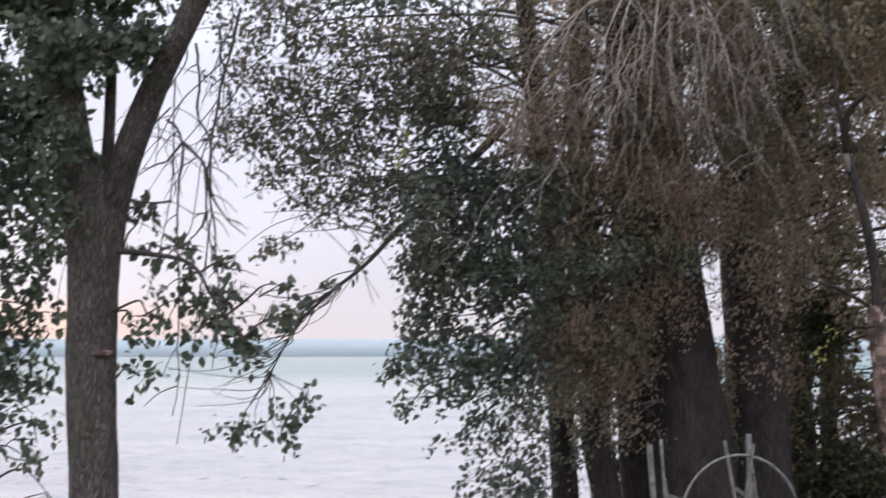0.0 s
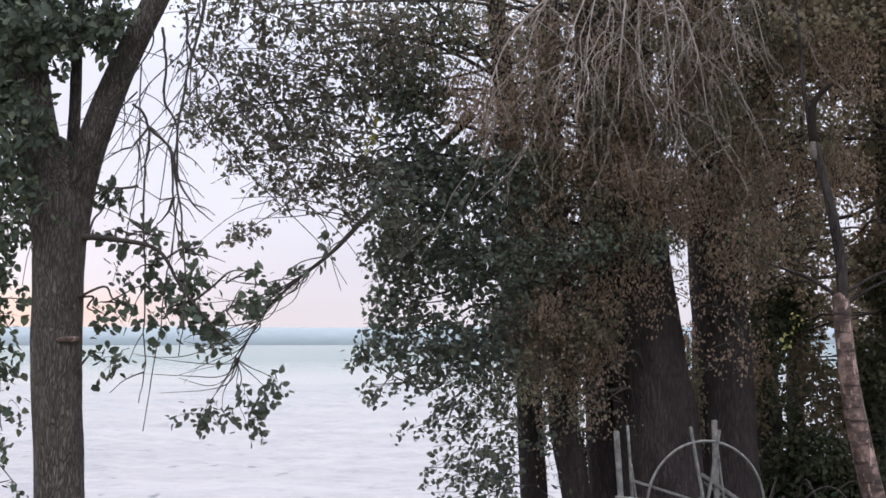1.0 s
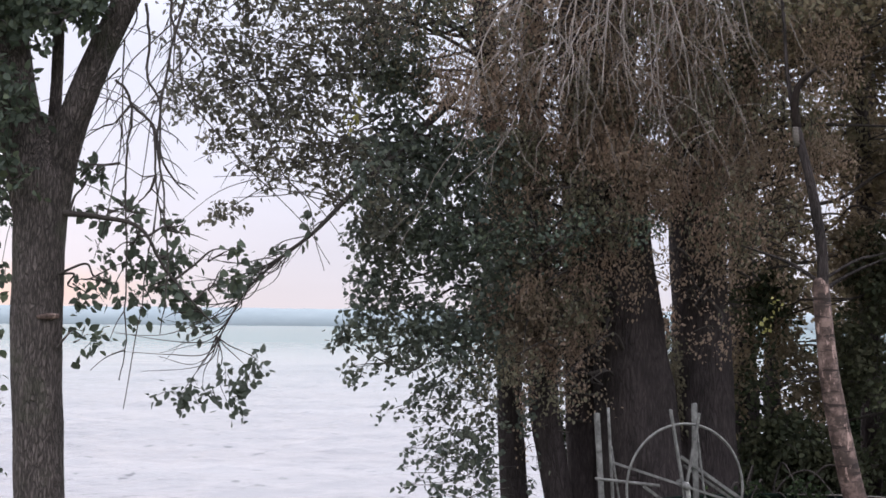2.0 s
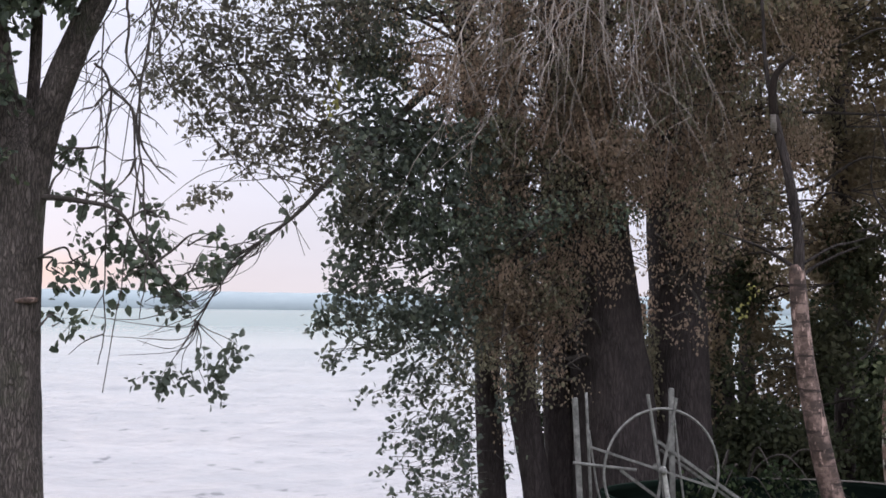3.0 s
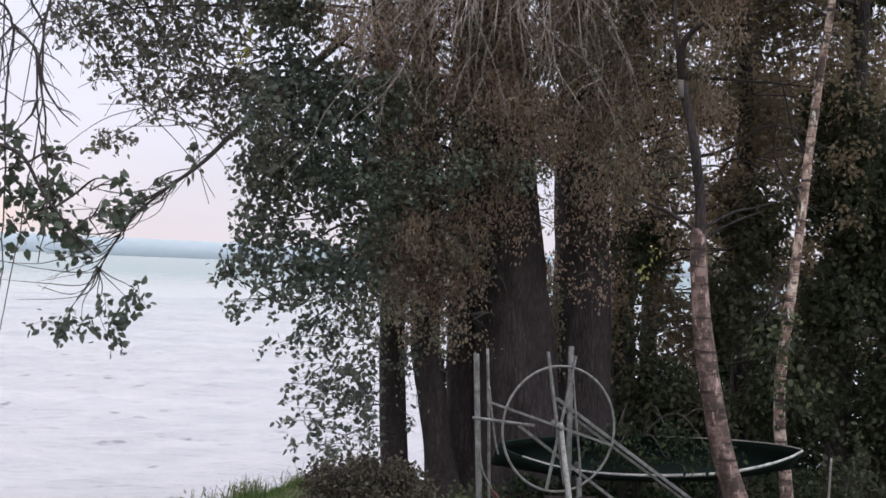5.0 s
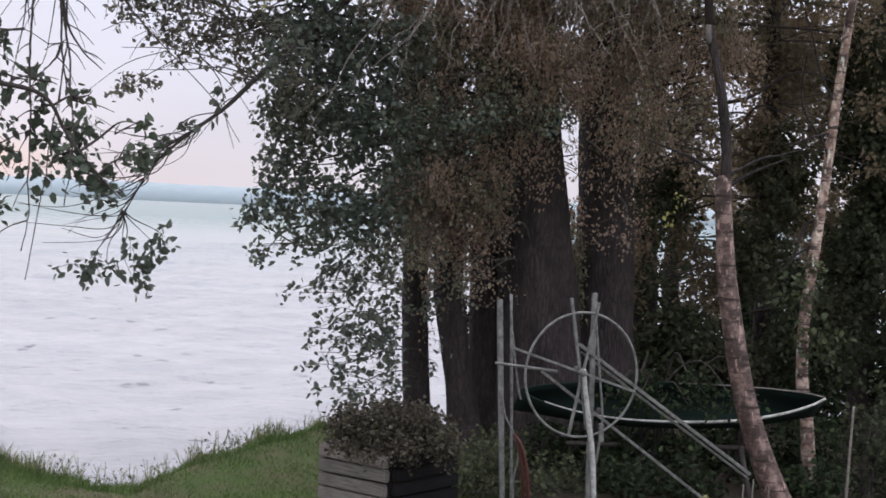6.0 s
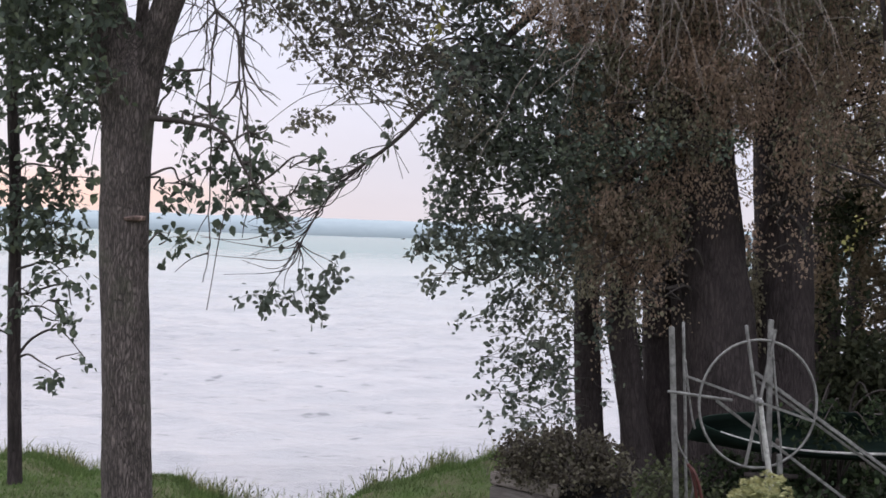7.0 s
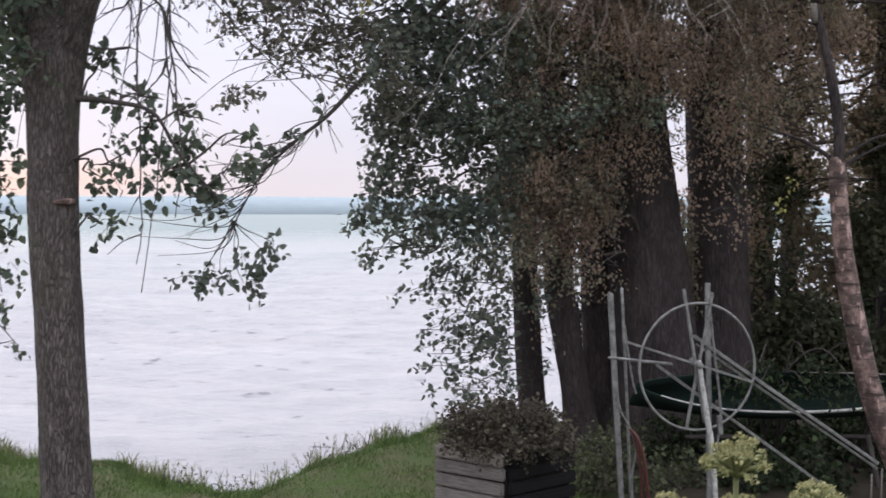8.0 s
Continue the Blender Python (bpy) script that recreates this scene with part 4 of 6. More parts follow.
COVER = [
    (2.94, 11.78, 0.91, 0.27, 0.11, 1.8),
    (3.38, 11.78, 0.91, 0.29, 0.13, 2),
    (3.83, 11.78, 0.95, 0.24, 0.13, 1.8),
    (4.34, 11.78, 1.01, 0.16, 0.06, 0.8),
    (3.15, 11.78, 1.08, 0.32, 0.11, 1.4),
    (3.65, 11.78, 1.13, 0.27, 0.12, 1.4),
    (3.1, 11.6, 0.90, 0.28, 0.10, 1.0),
    (3.6, 11.6, 0.88, 0.30, 0.11, 1.1),
    (4.05, 11.6, 0.93, 0.22, 0.10, 0.9),
]
SPRIG = [
    (3.32, 11.4, 2.64, 0.07, 0.08, 0.5),
    (3.36, 11.4, 2.8, 0.05, 0.06, 0.4),
]

# ---------------------------------------------------------------- trees
def trunk_part(parent, name, pts, radii, mat, sides=22, lump=0.10, steps=14, seed=0, label=""):
    return child(name, tubes_mesh(name, [tube(spline(pts, steps), radii, sides, lump, seed)], mat), parent, label)


def crown_parts(tree, clumps, stem, leaf_material, leaf=0.075, twig=M_TWIG, name="crown", label="", r=0.03, droop=0.35, limbs=True, reach=0.22, share=0.0017, width=0.62, pieces=False, deep=0.6):
    P, A, S, T = sprays(clumps, leaf, droop=droop, reach=reach, share=share, deep=deep)
    if pieces:
        P, A, S = leaf_pieces(tree, P, A, S, leaf_material)
    if len(P):
        child(name, leaves_mesh(name, P, A, S, leaf_material, width), tree, label, kind="stuff")
    child("twig_growth", twigs_mesh("twig_growth", T[::3] if len(T) > 2500 else T, twig), tree, kind="stuff")
    if limbs:
        main, small = boughs_to(clumps, stem, r)
        for one in main:
            child("branch", tubes_mesh("branch", [one], twig), tree)
        child("branchwork", tubes_mesh("branchwork", small, twig), tree, kind="stuff")


# the maple on the lawn, forked above head height
maple = thing("maple_tree", (-2.95, 10.3, 0.05), "grey-barked forked tree with dark green leaves on the lawn", "tree")
M_STEMLINE = [(-2.93, 10.3, -0.15), (-2.945, 10.3, 0.3), (-3.0, 10.3, 1.4), (-3.04, 10.3, 2.5), (-3.03, 10.3, 3.3), (-3.02, 10.3, 3.85), (-3.02, 10.32, 4.3)]
trunk_part(maple, "trunk", M_STEMLINE, [0.27, 0.205, 0.20, 0.20, 0.212, 0.20, 0.05], M_BARK, 28, 0.09)
LEFT_STEM = [(-3.06, 10.3, 3.2), (-3.20, 10.32, 4.1), (-3.36, 10.36, 5.0), (-3.55, 10.5, 6.2), (-3.7, 10.6, 8.0), (-3.75, 10.7, 10.0)]
RIGHT_STEM = [(-2.99, 10.3, 3.25), (-2.845, 10.29, 4.05), (-2.62, 10.25, 4.7), (-2.26, 10.2, 5.45), (-1.75, 10.1, 6.5), (-1.3, 10.0, 8.0), (-1.1, 10.0, 9.6)]
MID_STEM = [(-3.02, 10.45, 3.8), (-2.99, 10.5, 4.6), (-2.98, 10.52, 5.6), (-2.9, 10.6, 7.2), (-2.8, 10.6, 9.0)]
trunk_part(maple, "limb", LEFT_STEM, [0.15, 0.172, 0.155, 0.13, 0.09, 0.04], M_BARK, 20, 0.10, seed=3)
trunk_part(maple, "limb", RIGHT_STEM, [0.14, 0.135, 0.115, 0.105, 0.08, 0.055, 0.03], M_BARK, 18, 0.08, seed=5)
trunk_part(maple, "limb", MID_STEM, [0.06, 0.05, 0.045, 0.035, 0.02], M_BARK, 12, 0.08, seed=8)
child("pruned_knot", tubes_mesh("pruned_knot", [tube(spline([(-2.99, 10.115, 2.655), (-2.90, 10.12, 2.66), (-2.835, 10.19, 2.665)], 4), [0.012, 0.024, 0.018], 12, 0.4)], M_BIRCH), maple, "pale healed pruning scar")
maple_stems = np.vstack([spline(LEFT_STEM, 6), spline(RIGHT_STEM, 6), spline(MID_STEM, 4)])
crown_parts(maple, MAPLE + upper_crown(-2.9, 10.4, 5.9, 10.6, 2.6, 34), maple_stems, M_LEAF_MAPLE, 0.085)
# the leafy side branch that reaches out over the lawn from the trunk
SIDE = [(-2.86, 10.25, 3.50), (-2.55, 10.2, 3.47), (-2.2, 10.2, 3.38), (-2.0, 10.25, 3.05), (-1.72, 10.3, 2.72), (-1.6, 10.3, 2.6)]
child("side_branch", tubes_mesh("side_branch", [tube(spline(SIDE, 6), [0.028, 0.02, 0.014, 0.009, 0.004], 8)], M_TWIG), maple)
crown_parts(maple, MAPLE_LOW, np.vstack([spline(SIDE, 4), [(-2.85, 10.2, 2.4), (-2.85, 10.2, 3.0)]]), M_LEAF_MAPLE, 0.086, name="low_foliage", reach=0.22, share=0.0017, pieces=True)


def hanging(parent, starts, length, mat, lean=(0, 0, 0), r=0.006, forks=3, name="hanging_growth", kink=0.30):
    """Bare twigs that hang from a branch, each with a few side shoots."""
    out = []
    for p in starts:
        p = np.array(p, float)
        ln = length * RNG.uniform(0.7, 1.3)
        pts = [p]
        d = unit(np.array([RNG.normal() * 0.35, RNG.normal() * 0.25, -1.0]) + np.array(lean))
        for _ in range(6):
            d = unit(d + RNG.normal(size=3) * kink + np.array([0, 0, -0.16]))
            pts.append(pts[-1] + d * ln / 6)
        path = spline(pts, 4)
        out.append(tube(path, [r, 0.7 * r, 0.35 * r], 5))
        for _ in range(forks):
            i = int(RNG.integers(4, len(path) - 6))
            q_ = path[i]
            e = unit(RNG.normal(size=3) * np.array([0.9, 0.6, 0.35]) + np.array([0, 0, -0.55]))
            l2 = ln * RNG.uniform(0.15, 0.42)
            bend = [q_, q_ + e * l2 * 0.5 + np.array([0, 0, 0.02]), q_ + e * l2 + np.array([0, 0, -0.12 * l2])]
            out.append(tube(spline(bend, 4), [0.6 * r, 0.25 * r], 4))
    return child(name, tubes_mesh(name, out, mat), parent, kind="stuff")


def twig_line(parent, lines, r, mat, name):
    out = []
    for p in lines:
        path = spline(p, 6)
        path = path + np.cumsum(RNG.normal(size=path.shape) * 0.006, 0)
        out.append(tube(path, [r, 0.7 * r, 0.3 * r], 5))
        for i in range(4, len(path) - 3, 4):
            e = unit(np.array([RNG.normal() * 0.8, RNG.normal() * 0.4, -0.5]))
            ln = RNG.uniform(0.10, 0.35)
            out.append(tube(spline([path[i], path[i] + e * ln * 0.55, path[i] + e * ln + np.array([0, 0, -0.2 * ln])], 3), [0.5 * r, 0.2 * r], 4))
    return child(name, tubes_mesh(name, out, mat), parent, kind="stuff")


twig_line(maple, [
    [(-2.44, 10.25, 4.6), (-2.31, 10.25, 4.41), (-2.35, 10.25, 4.06), (-2.37, 10.25, 3.59), (-2.39, 10.25, 3.03), (-2.42, 10.25, 2.48), (-2.45, 10.25, 2.07)],
    [(-2.31, 10.25, 4.41), (-2.13, 10.25, 4.2), (-2.09, 10.25, 3.82), (-2.04, 10.25, 3.49), (-1.91, 10.25, 3.35)],
    [(-2.12, 10.2, 4.24), (-1.98, 10.2, 3.86), (-1.74, 10.2, 3.62)],
    [(-1.80, 10.1, 5.5), (-1.98, 10.1, 4.7), (-2.03, 10.1, 4.2), (-1.96, 10.1, 3.6), (-1.93, 10.1, 2.98), (-1.97, 10.1, 2.6)],
], 0.0125, M_TWIG, "bare_growth")
twig_line(maple, [
    [(-2.21, 10.2, 5.23), (-2.16, 10.2, 4.94), (-2.17, 10.2, 4.61), (-2.08, 10.2, 4.38), (-2.09, 10.2, 4.05), (-2.06, 10.2, 3.68), (-2.17, 10.2, 2.84), (-2.31, 10.2, 1.87)],
    [(-2.02, 10.3, 5.4), (-1.97, 10.3, 5.06), (-1.73, 10.3, 4.77), (-1.87, 10.3, 4.54)],
    [(-2.39, 10.3, 3.59), (-2.31, 10.3, 3.5), (-2.13, 10.3, 3.46)],
], 0.0125, M_TWIG, "bare_growth")
twig_line(maple, [
    [(-2.29, 10.2, 4.4), (-2.45, 10.2, 4.24), (-2.63, 10.2, 4.19)],
    [(-2.37, 10.2, 3.91), (-2.53, 10.2, 3.89), (-2.72, 10.2, 3.91)],
    [(-2.08, 10.2, 3.82), (-2.16, 10.2, 3.68), (-2.23, 10.2, 3.58)],
], 0.0125, M_TWIG, "bare_growth")

starts = [(RNG.uniform(-2.45, -1.35), RNG.uniform(9.9, 10.4), RNG.uniform(4.5, 5.7)) for _ in range(11)]
hanging(maple, starts, 1.75, M_TWIG, lean=(-0.05, 0, -0.6), r=0.0075, forks=5, kink=0.26)

# the slender young tree beside it
young = thing("young_tree", (-4.48, 11.75, 0.05), "slender young tree with thin dark trunk on the bank", "tree")
Y_STEM = [(-4.47, 11.75, -0.1), (-4.47, 11.75, 0.25), (-4.5, 11.72, 1.5), (-4.5, 11.65, 2.8), (-4.53, 11.55, 4.2), (-4.5, 11.5, 6.0), (-4.45, 11.5, 7.5)]
trunk_part(young, "trunk", Y_STEM, [0.10, 0.07, 0.062, 0.058, 0.05, 0.035, 0.015], M_BARK_DARK, 14, 0.08)
crown_parts(young, YOUNG + upper_crown(-4.5, 11.5, 5.2, 7.6, 1.1, 12), spline(Y_STEM, 6)[8:], M_LEAF_MAPLE, 0.085, r=0.018)

# shore trees: three dark trunks close together with one broad leafy side towards the water
poplar = thing("poplar_tree", (1.17, 13.5, 0.0), "dark-trunked shore tree with broad leafy crown over the water", "tree")
P_STEM = [(1.20, 13.5, -0.3), (1.17, 13.5, 0.3), (1.09, 13.5, 1.6), (1.05, 13.45, 3.0), (0.9, 13.3, 4.6), (0.7, 13.1, 6.4), (0.6, 13.0, 9.0), (0.6, 13.0, 12.0)]
trunk_part(poplar, "trunk", P_STEM, [0.21, 0.155, 0.135, 0.13, 0.12, 0.10, 0.07, 0.03], M_BARK_DARK, 18, 0.10)
p_line = spline(P_STEM, 8)[20:]
crown_parts(poplar, POPLAR, p_line, M_LEAF_RUSSET, 0.060, r=0.022, share=0.00138, name="russet_crown", label="brownish olive leaves over the water")
crown_parts(poplar, POPLAR_MASS + upper_crown(0.4, 12.9, 6.1, 12.2, 2.6, 26, 0.35), p_line, M_LEAF_POPLAR, 0.068, r=0.022, share=0.0014)
# shaded poplar leaves: the shade is put in as a darker leaf colour
crown_parts(poplar, POPLAR_BAND, p_line, M_LEAF_MAPLE, 0.050, r=0.012, share=0.0012, name="inner_foliage", label="dark green leaves under the brown ones")
# thinner towards the planter, where the water shows between the leaves
POPLAR_LOW = [(*c[:5], c[5] * (0.5 if c[2] < 1.45 else 1.0)) for c in POPLAR_LOW]
low_line = np.vstack([p_line, spline(P_STEM, 8)[6:20]])
crown_parts(poplar, POPLAR_LOW, low_line, M_LEAF_POPLAR, 0.068, r=0.004, share=0.0027, droop=0.12, reach=0.22)
# level sprays that reach out over the water
outer, arms = [], []
for x, y, z, ln in ((-0.22, 12.6, 1.76, 0.9), (-0.05, 12.5, 1.40, 0.8), (-0.02, 12.6, 1.02, 0.8), (0.05, 12.7, 1.22, 0.7), (-0.10, 12.4, 2.10, 0.8), (0.10, 12.5, 0.80, 0.7)):
    outer += [(x + s * ln, y + 0.2 * s, z + 0.10 * math.sin(2.5 * s), 0.13, 0.045, 1.8) for s in (0.0, 0.22, 0.45, 0.7)]
    arms.append(bough((1.1, 13.4, z + 0.1), (x, y, z), 0.007, 0.003, 0.0, 0.08, 5, 7))
crown_parts(poplar, outer, low_line, M_LEAF_POPLAR, 0.066, share=0.0026, droop=0.12, reach=0.18, limbs=False, name="outer_foliage")
child("outer_branchwork", tubes_mesh("outer_branchwork", arms, M_TWIG), poplar, kind="stuff")

child("yellowing_foliage", leaves_mesh("yellowing_foliage", *sprays(YELLOW, 0.055, droop=0.8, share=0.0014)[:3], M_LEAF_YELLOW), poplar, "yellow-green leaves among the darker ones", kind="stuff")

# the long bare limb that reaches down to the left, with its fan of twigs and leafy end
LIMB = [(0.45, 12.9, 5.0), (-0.1, 12.3, 4.35), (-0.56, 11.8, 3.85), (-0.9, 11.7, 3.48), (-1.23, 11.6, 3.2), (-1.51, 11.5, 2.9), (-1.73, 11.4, 2.48), (-1.9, 11.3, 2.2)]
child("drooping_limb", tubes_mesh("drooping_limb", [tube(spline(LIMB, 8), [0.05, 0.034, 0.026, 0.020, 0.015, 0.010, 0.006, 0.003], 8)], M_TWIG), poplar)
fan = []
line = spline(LIMB, 8)
for i in range(34):
    ln = RNG.uniform(0.30, 1.15)
    side = RNG.normal() * 0.22
    if i % 5 < 1:
        # long shoots that hang from the tip and curve away over the water
        p = line[int(RNG.uniform(0.62, 0.90) * (len(line) - 2))]
        steps = [(-0.18, side * 0.3, -0.24), (-0.50, side * 0.7, -0.38 + 0.05 * RNG.normal()), (-1.0, side, -0.36 + 0.08 * RNG.normal())]
    elif i % 5 < 3:
        # shoots that leave the limb towards the maple
        p = line[int(RNG.uniform(0.45, 0.85) * (len(line) - 2))]
        rise = RNG.uniform(-0.25, 0.35)
        steps = [(-0.24, side * 0.3, -0.22), (-0.58, side * 0.7, -0.30 + 0.4 * rise), (-0.98, side, -0.28 + 0.7 * rise)]
    else:
        # shoots that run beside the limb
        k = int(RNG.uniform(0.36, 0.70) * (len(line) - 2))
        p, along = line[k], unit(line[k + 1] - line[k])
        steps = [tuple(along * s + np.array([-0.06, side * 0.2, 0.10 * RNG.normal()]) * s) for s in (0.3, 0.65, 1.0)]
    pts = [p] + [p + ln * np.array(s) + RNG.normal(size=3) * 0.04 for s in steps]
    fan.append(tube(spline(pts, 5), [0.0062, 0.0045, 0.002], 4))
child("twig_fan", tubes_mesh("twig_fan", fan, M_TWIG), poplar, kind="stuff")
P, A, S, T = sprays(SPRAY + SIDE_LEAVES, 0.085, droop=0.5, reach=0.18)
P, A, S = leaf_pieces(poplar, P, A, S, M_LEAF_POPLAR)
if len(P):
    child("hanging_foliage", leaves_mesh("hanging_foliage", P, A, S, M_LEAF_POPLAR), poplar, kind="stuff")
child("hanging_growth", twigs_mesh("hanging_growth", T, M_TWIG), poplar, kind="stuff")
child("stalk_growth", tubes_mesh("stalk_growth", [bough((-1.75, 11.4, 2.5), (x, y, z), 0.006, 0.002, 0.0, 0.05, 4, 4) for x, y, z, *_ in SPRAY], M_TWIG), poplar, kind="stuff")

# the brown-leaved trees with massive trunks
def big_tree(name, label, stem, radii, clumps, up, leaf_material, seed, twig=M_TWIG, leaf=0.07):
    tree = thing(name, stem[1], label, "tree")
    trunk_part(tree, "trunk", stem, radii, M_BARK_DARK, 24, 0.12, seed=seed)
    line = spline(stem, 8)
    all_ = clumps + up
    dull = [c for i, c in enumerate(all_) if i % 3 == 1]
    crown_parts(tree, [c for i, c in enumerate(all_) if i % 3 != 1], line[int(len(line) * 0.25):], leaf_material, leaf, twig, r=0.03, share=0.00054, width=0.56, droop=1.3, deep=0.22)
    crown_parts(tree, dull, line[int(len(line) * 0.25):], M_LEAF_DULL, leaf * 1.15, twig, r=0.03, share=0.00088, droop=1.1, deep=0.22, name="green_foliage", label="dull green leaves among the brown")
    return tree


def leafy_veil(x0, x1, top, cover, gaps=()):
    """Clumps of a hanging leafy side, from the tree top down to its uneven lower edge over the lawn."""
    low_x, low_z = (-0.6, 0.35, 0.6, 1.2, 1.75, 1.95, 2.5, 2.65, 3.2, 3.6, 4.3), (3.9, 2.9, 2.25, 2.05, 2.1, 2.55, 2.9, 2.75, 2.8, 3.2, 3.5)
    out = []
    for x in np.arange(x0, x1, 0.33):
        z = hem = float(np.interp(x, low_x, low_z)) + RNG.uniform(-0.3, 0.35)
        while z < top:
            px_, s = x + RNG.normal() * 0.12, RNG.uniform(0.28, 0.46)
            keep = 0.15 if any(a < px_ < b_ and c < z < d for a, b_, c, d in gaps) else 1.0
            out.append((px_, RNG.uniform(12.15, 12.55), z, s * 0.95, s * 0.85, cover * keep * RNG.choice([0.2, 0.6, 1.2, 1.7]) * min(1.0, 0.35 + 0.6 * (z - hem)) * (0.55 if z > 4.5 else 1.0)))
            z += RNG.uniform(0.30, 0.42)
    return out


brown = big_tree("shore_tree", "massive dark trunk with dull brown-green foliage beside the lake", [(2.52, 13.4, -0.3), (2.49, 13.4, 0.2), (2.39, 13.4, 2.0), (2.19, 13.4, 4.0), (2.12, 13.5, 7.0), (2.1, 13.6, 12.5)],
                 [0.56, 0.46, 0.425, 0.33, 0.24, 0.08], BROWN + [(1.05, 12.9, 4.6, 0.35, 0.3, 1.0), (1.55, 12.9, 4.65, 0.35, 0.3, 1.1), (1.3, 12.9, 4.2, 0.4, 0.25, 1.2), (1.8, 12.9, 4.3, 0.3, 0.3, 1.1), (1.3, 12.9, 5.1, 0.5, 0.25, 0.8), (2.58, 13.0, 4.4, 0.22, 0.4, 0.9), (2.56, 13.0, 5.1, 0.25, 0.4, 0.8)] + leafy_veil(0.8, 2.75, 6.4, 1.1, [(2.35, 2.75, 2.9, 3.9), (0.3, 1.7, 2.98, 4.08)]), upper_crown(2.0, 13.5, 6.7, 13.0, 2.4, 18, 0.3), M_LEAF_BROWN, 11, leaf=0.038)
big_tree("shore_tree", "thick dark straight trunk with brownish foliage beside the lake", [(3.44, 13.8, -0.3), (3.36, 13.8, 0.2), (3.235, 13.8, 2.0), (3.19, 13.8, 4.0), (3.05, 13.8, 7.0), (3.0, 13.8, 12.0)],
         [0.43, 0.35, 0.325, 0.295, 0.22, 0.08], BROWN2 + leafy_veil(2.75, 4.3, 6.4, 1.15, [(2.35, 2.95, 2.9, 3.9), (3.3, 4.3, 3.0, 4.2)]), upper_crown(3.3, 14.0, 6.7, 12.5, 2.2, 16, 0.3), M_LEAF_BROWN, 21, leaf=0.038)
slim = thing("shore_tree", (1.66, 13.3, 0.0), "leaning dark trunk standing close among the shore trees", "tree")
S_STEM = [(1.70, 13.3, -0.3), (1.66, 13.3, 0.3), (1.535, 13.3, 1.1), (1.425, 13.3, 1.9), (1.36, 13.3, 3.4), (1.3, 13.4, 5.2), (1.35, 13.5, 8.0), (1.4, 13.5, 10.5)]
trunk_part(slim, "trunk", S_STEM, [0.25, 0.19, 0.165, 0.155, 0.145, 0.125, 0.09, 0.03], M_BARK_DARK, 18, 0.2, seed=31)
crown_parts(slim, upper_crown(1.3, 13.6, 5.8, 10.6, 1.8, 16, 0.35), spline(S_STEM, 8)[24:], M_LEAF_BROWN, 0.07)
slim_b = thing("shore_tree", (1.97, 13.7, 0.0), "dark trunk in deep shade between two larger shore trees", "tree")
S2_STEM = [(2.00, 13.7, -0.3), (1.97, 13.7, 0.3), (1.90, 13.7, 2.1), (1.84, 13.7, 4.0), (1.75, 13.8, 6.5), (1.8, 13.9, 9.5)]
trunk_part(slim_b, "trunk", S2_STEM, [0.28, 0.21, 0.19, 0.17, 0.12, 0.03], M_BARK_DARK, 18, 0.12, seed=37)
crown_parts(slim_b, upper_crown(1.8, 14.1, 5.6, 9.8, 1.6, 16), spline(S2_STEM, 8)[24:], M_LEAF_BROWN, 0.07)

# bleached dead limbs in front of the brown tree, with curtains of bare twigs
DEAD_LIMBS = []
for x, z in ((0.45, 4.55), (0.85, 4.95), (1.15, 4.65), (1.45, 5.05), (1.75, 4.75), (2.05, 5.2), (2.35, 4.9), (2.65, 4.7), (2.95, 5.05), (3.25, 5.2)):
    y, lift = 11.6 + 0.25 * RNG.normal(), 0.35 + 0.12 * abs(x - 2.1)
    DEAD_LIMBS.append([(2.2 + 0.05 * (x - 2), 13.2, 6.3), (2.15 + 0.45 * (x - 2.1), 12.2, 6.15 + 0.1 * RNG.normal()), (2.1 + 0.82 * (x - 2.1), y + 0.1, z + lift + 0.35), (x, y, z)])


def bare_twig(p, d, ln, r, depth=0):
    """A crooked twig that bends towards the ground, with side shoots set at sharp angles."""
    pts, dirs, k = [np.array(p, float)], [], 7 if depth == 0 else 4
    for _ in range(k):
        d = unit(d + RNG.normal(size=3) * 0.27 + np.array([0, 0, -0.24]))
        dirs.append(d)
        pts.append(pts[-1] + d * ln / k)
    out = [tube(spline(pts, 2), [r, 0.75 * r, 0.4 * r], 5 if depth == 0 else 4)]
    if depth < 2:
        for _ in range(int(RNG.integers(3, 6)) if depth == 0 else int(RNG.integers(0, 3))):
            i = int(RNG.integers(1, k))
            out += bare_twig(pts[i], unit(dirs[i] + RNG.normal(size=3) * np.array([0.65, 0.5, 0.35])), ln * RNG.uniform(0.2, 0.5), 0.62 * r, depth + 1)
    return out


for limb in DEAD_LIMBS:
    line = spline(limb, 7)
    child("dead_limb", tubes_mesh("dead_limb", [tube(line, [0.020, 0.012, 0.009, 0.005], 6, 0.15)], M_DEAD), brown, "bleached bare drooping limb")
    growth = []
    for _ in range(6):
        i = int(RNG.uniform(0.25, 0.98) * (len(line) - 2))
        along = unit(line[i + 1] - line[i])
        growth += bare_twig(line[i], unit(along * 0.45 + RNG.normal(size=3) * np.array([0.75, 0.35, 0.28]) + np.array([-0.12, 0, -0.35])), RNG.uniform(0.6, 2.2), 0.0054)
    child("dead_twig_growth", tubes_mesh("dead_twig_growth", growth, M_DEAD), brown, kind="stuff")

# the two birches
birch = thing("birch_tree", (4.25, 11.0, 0.0), "peeling pinkish birch trunk, dark and crooked higher up", "tree", "birches by the boat lift")
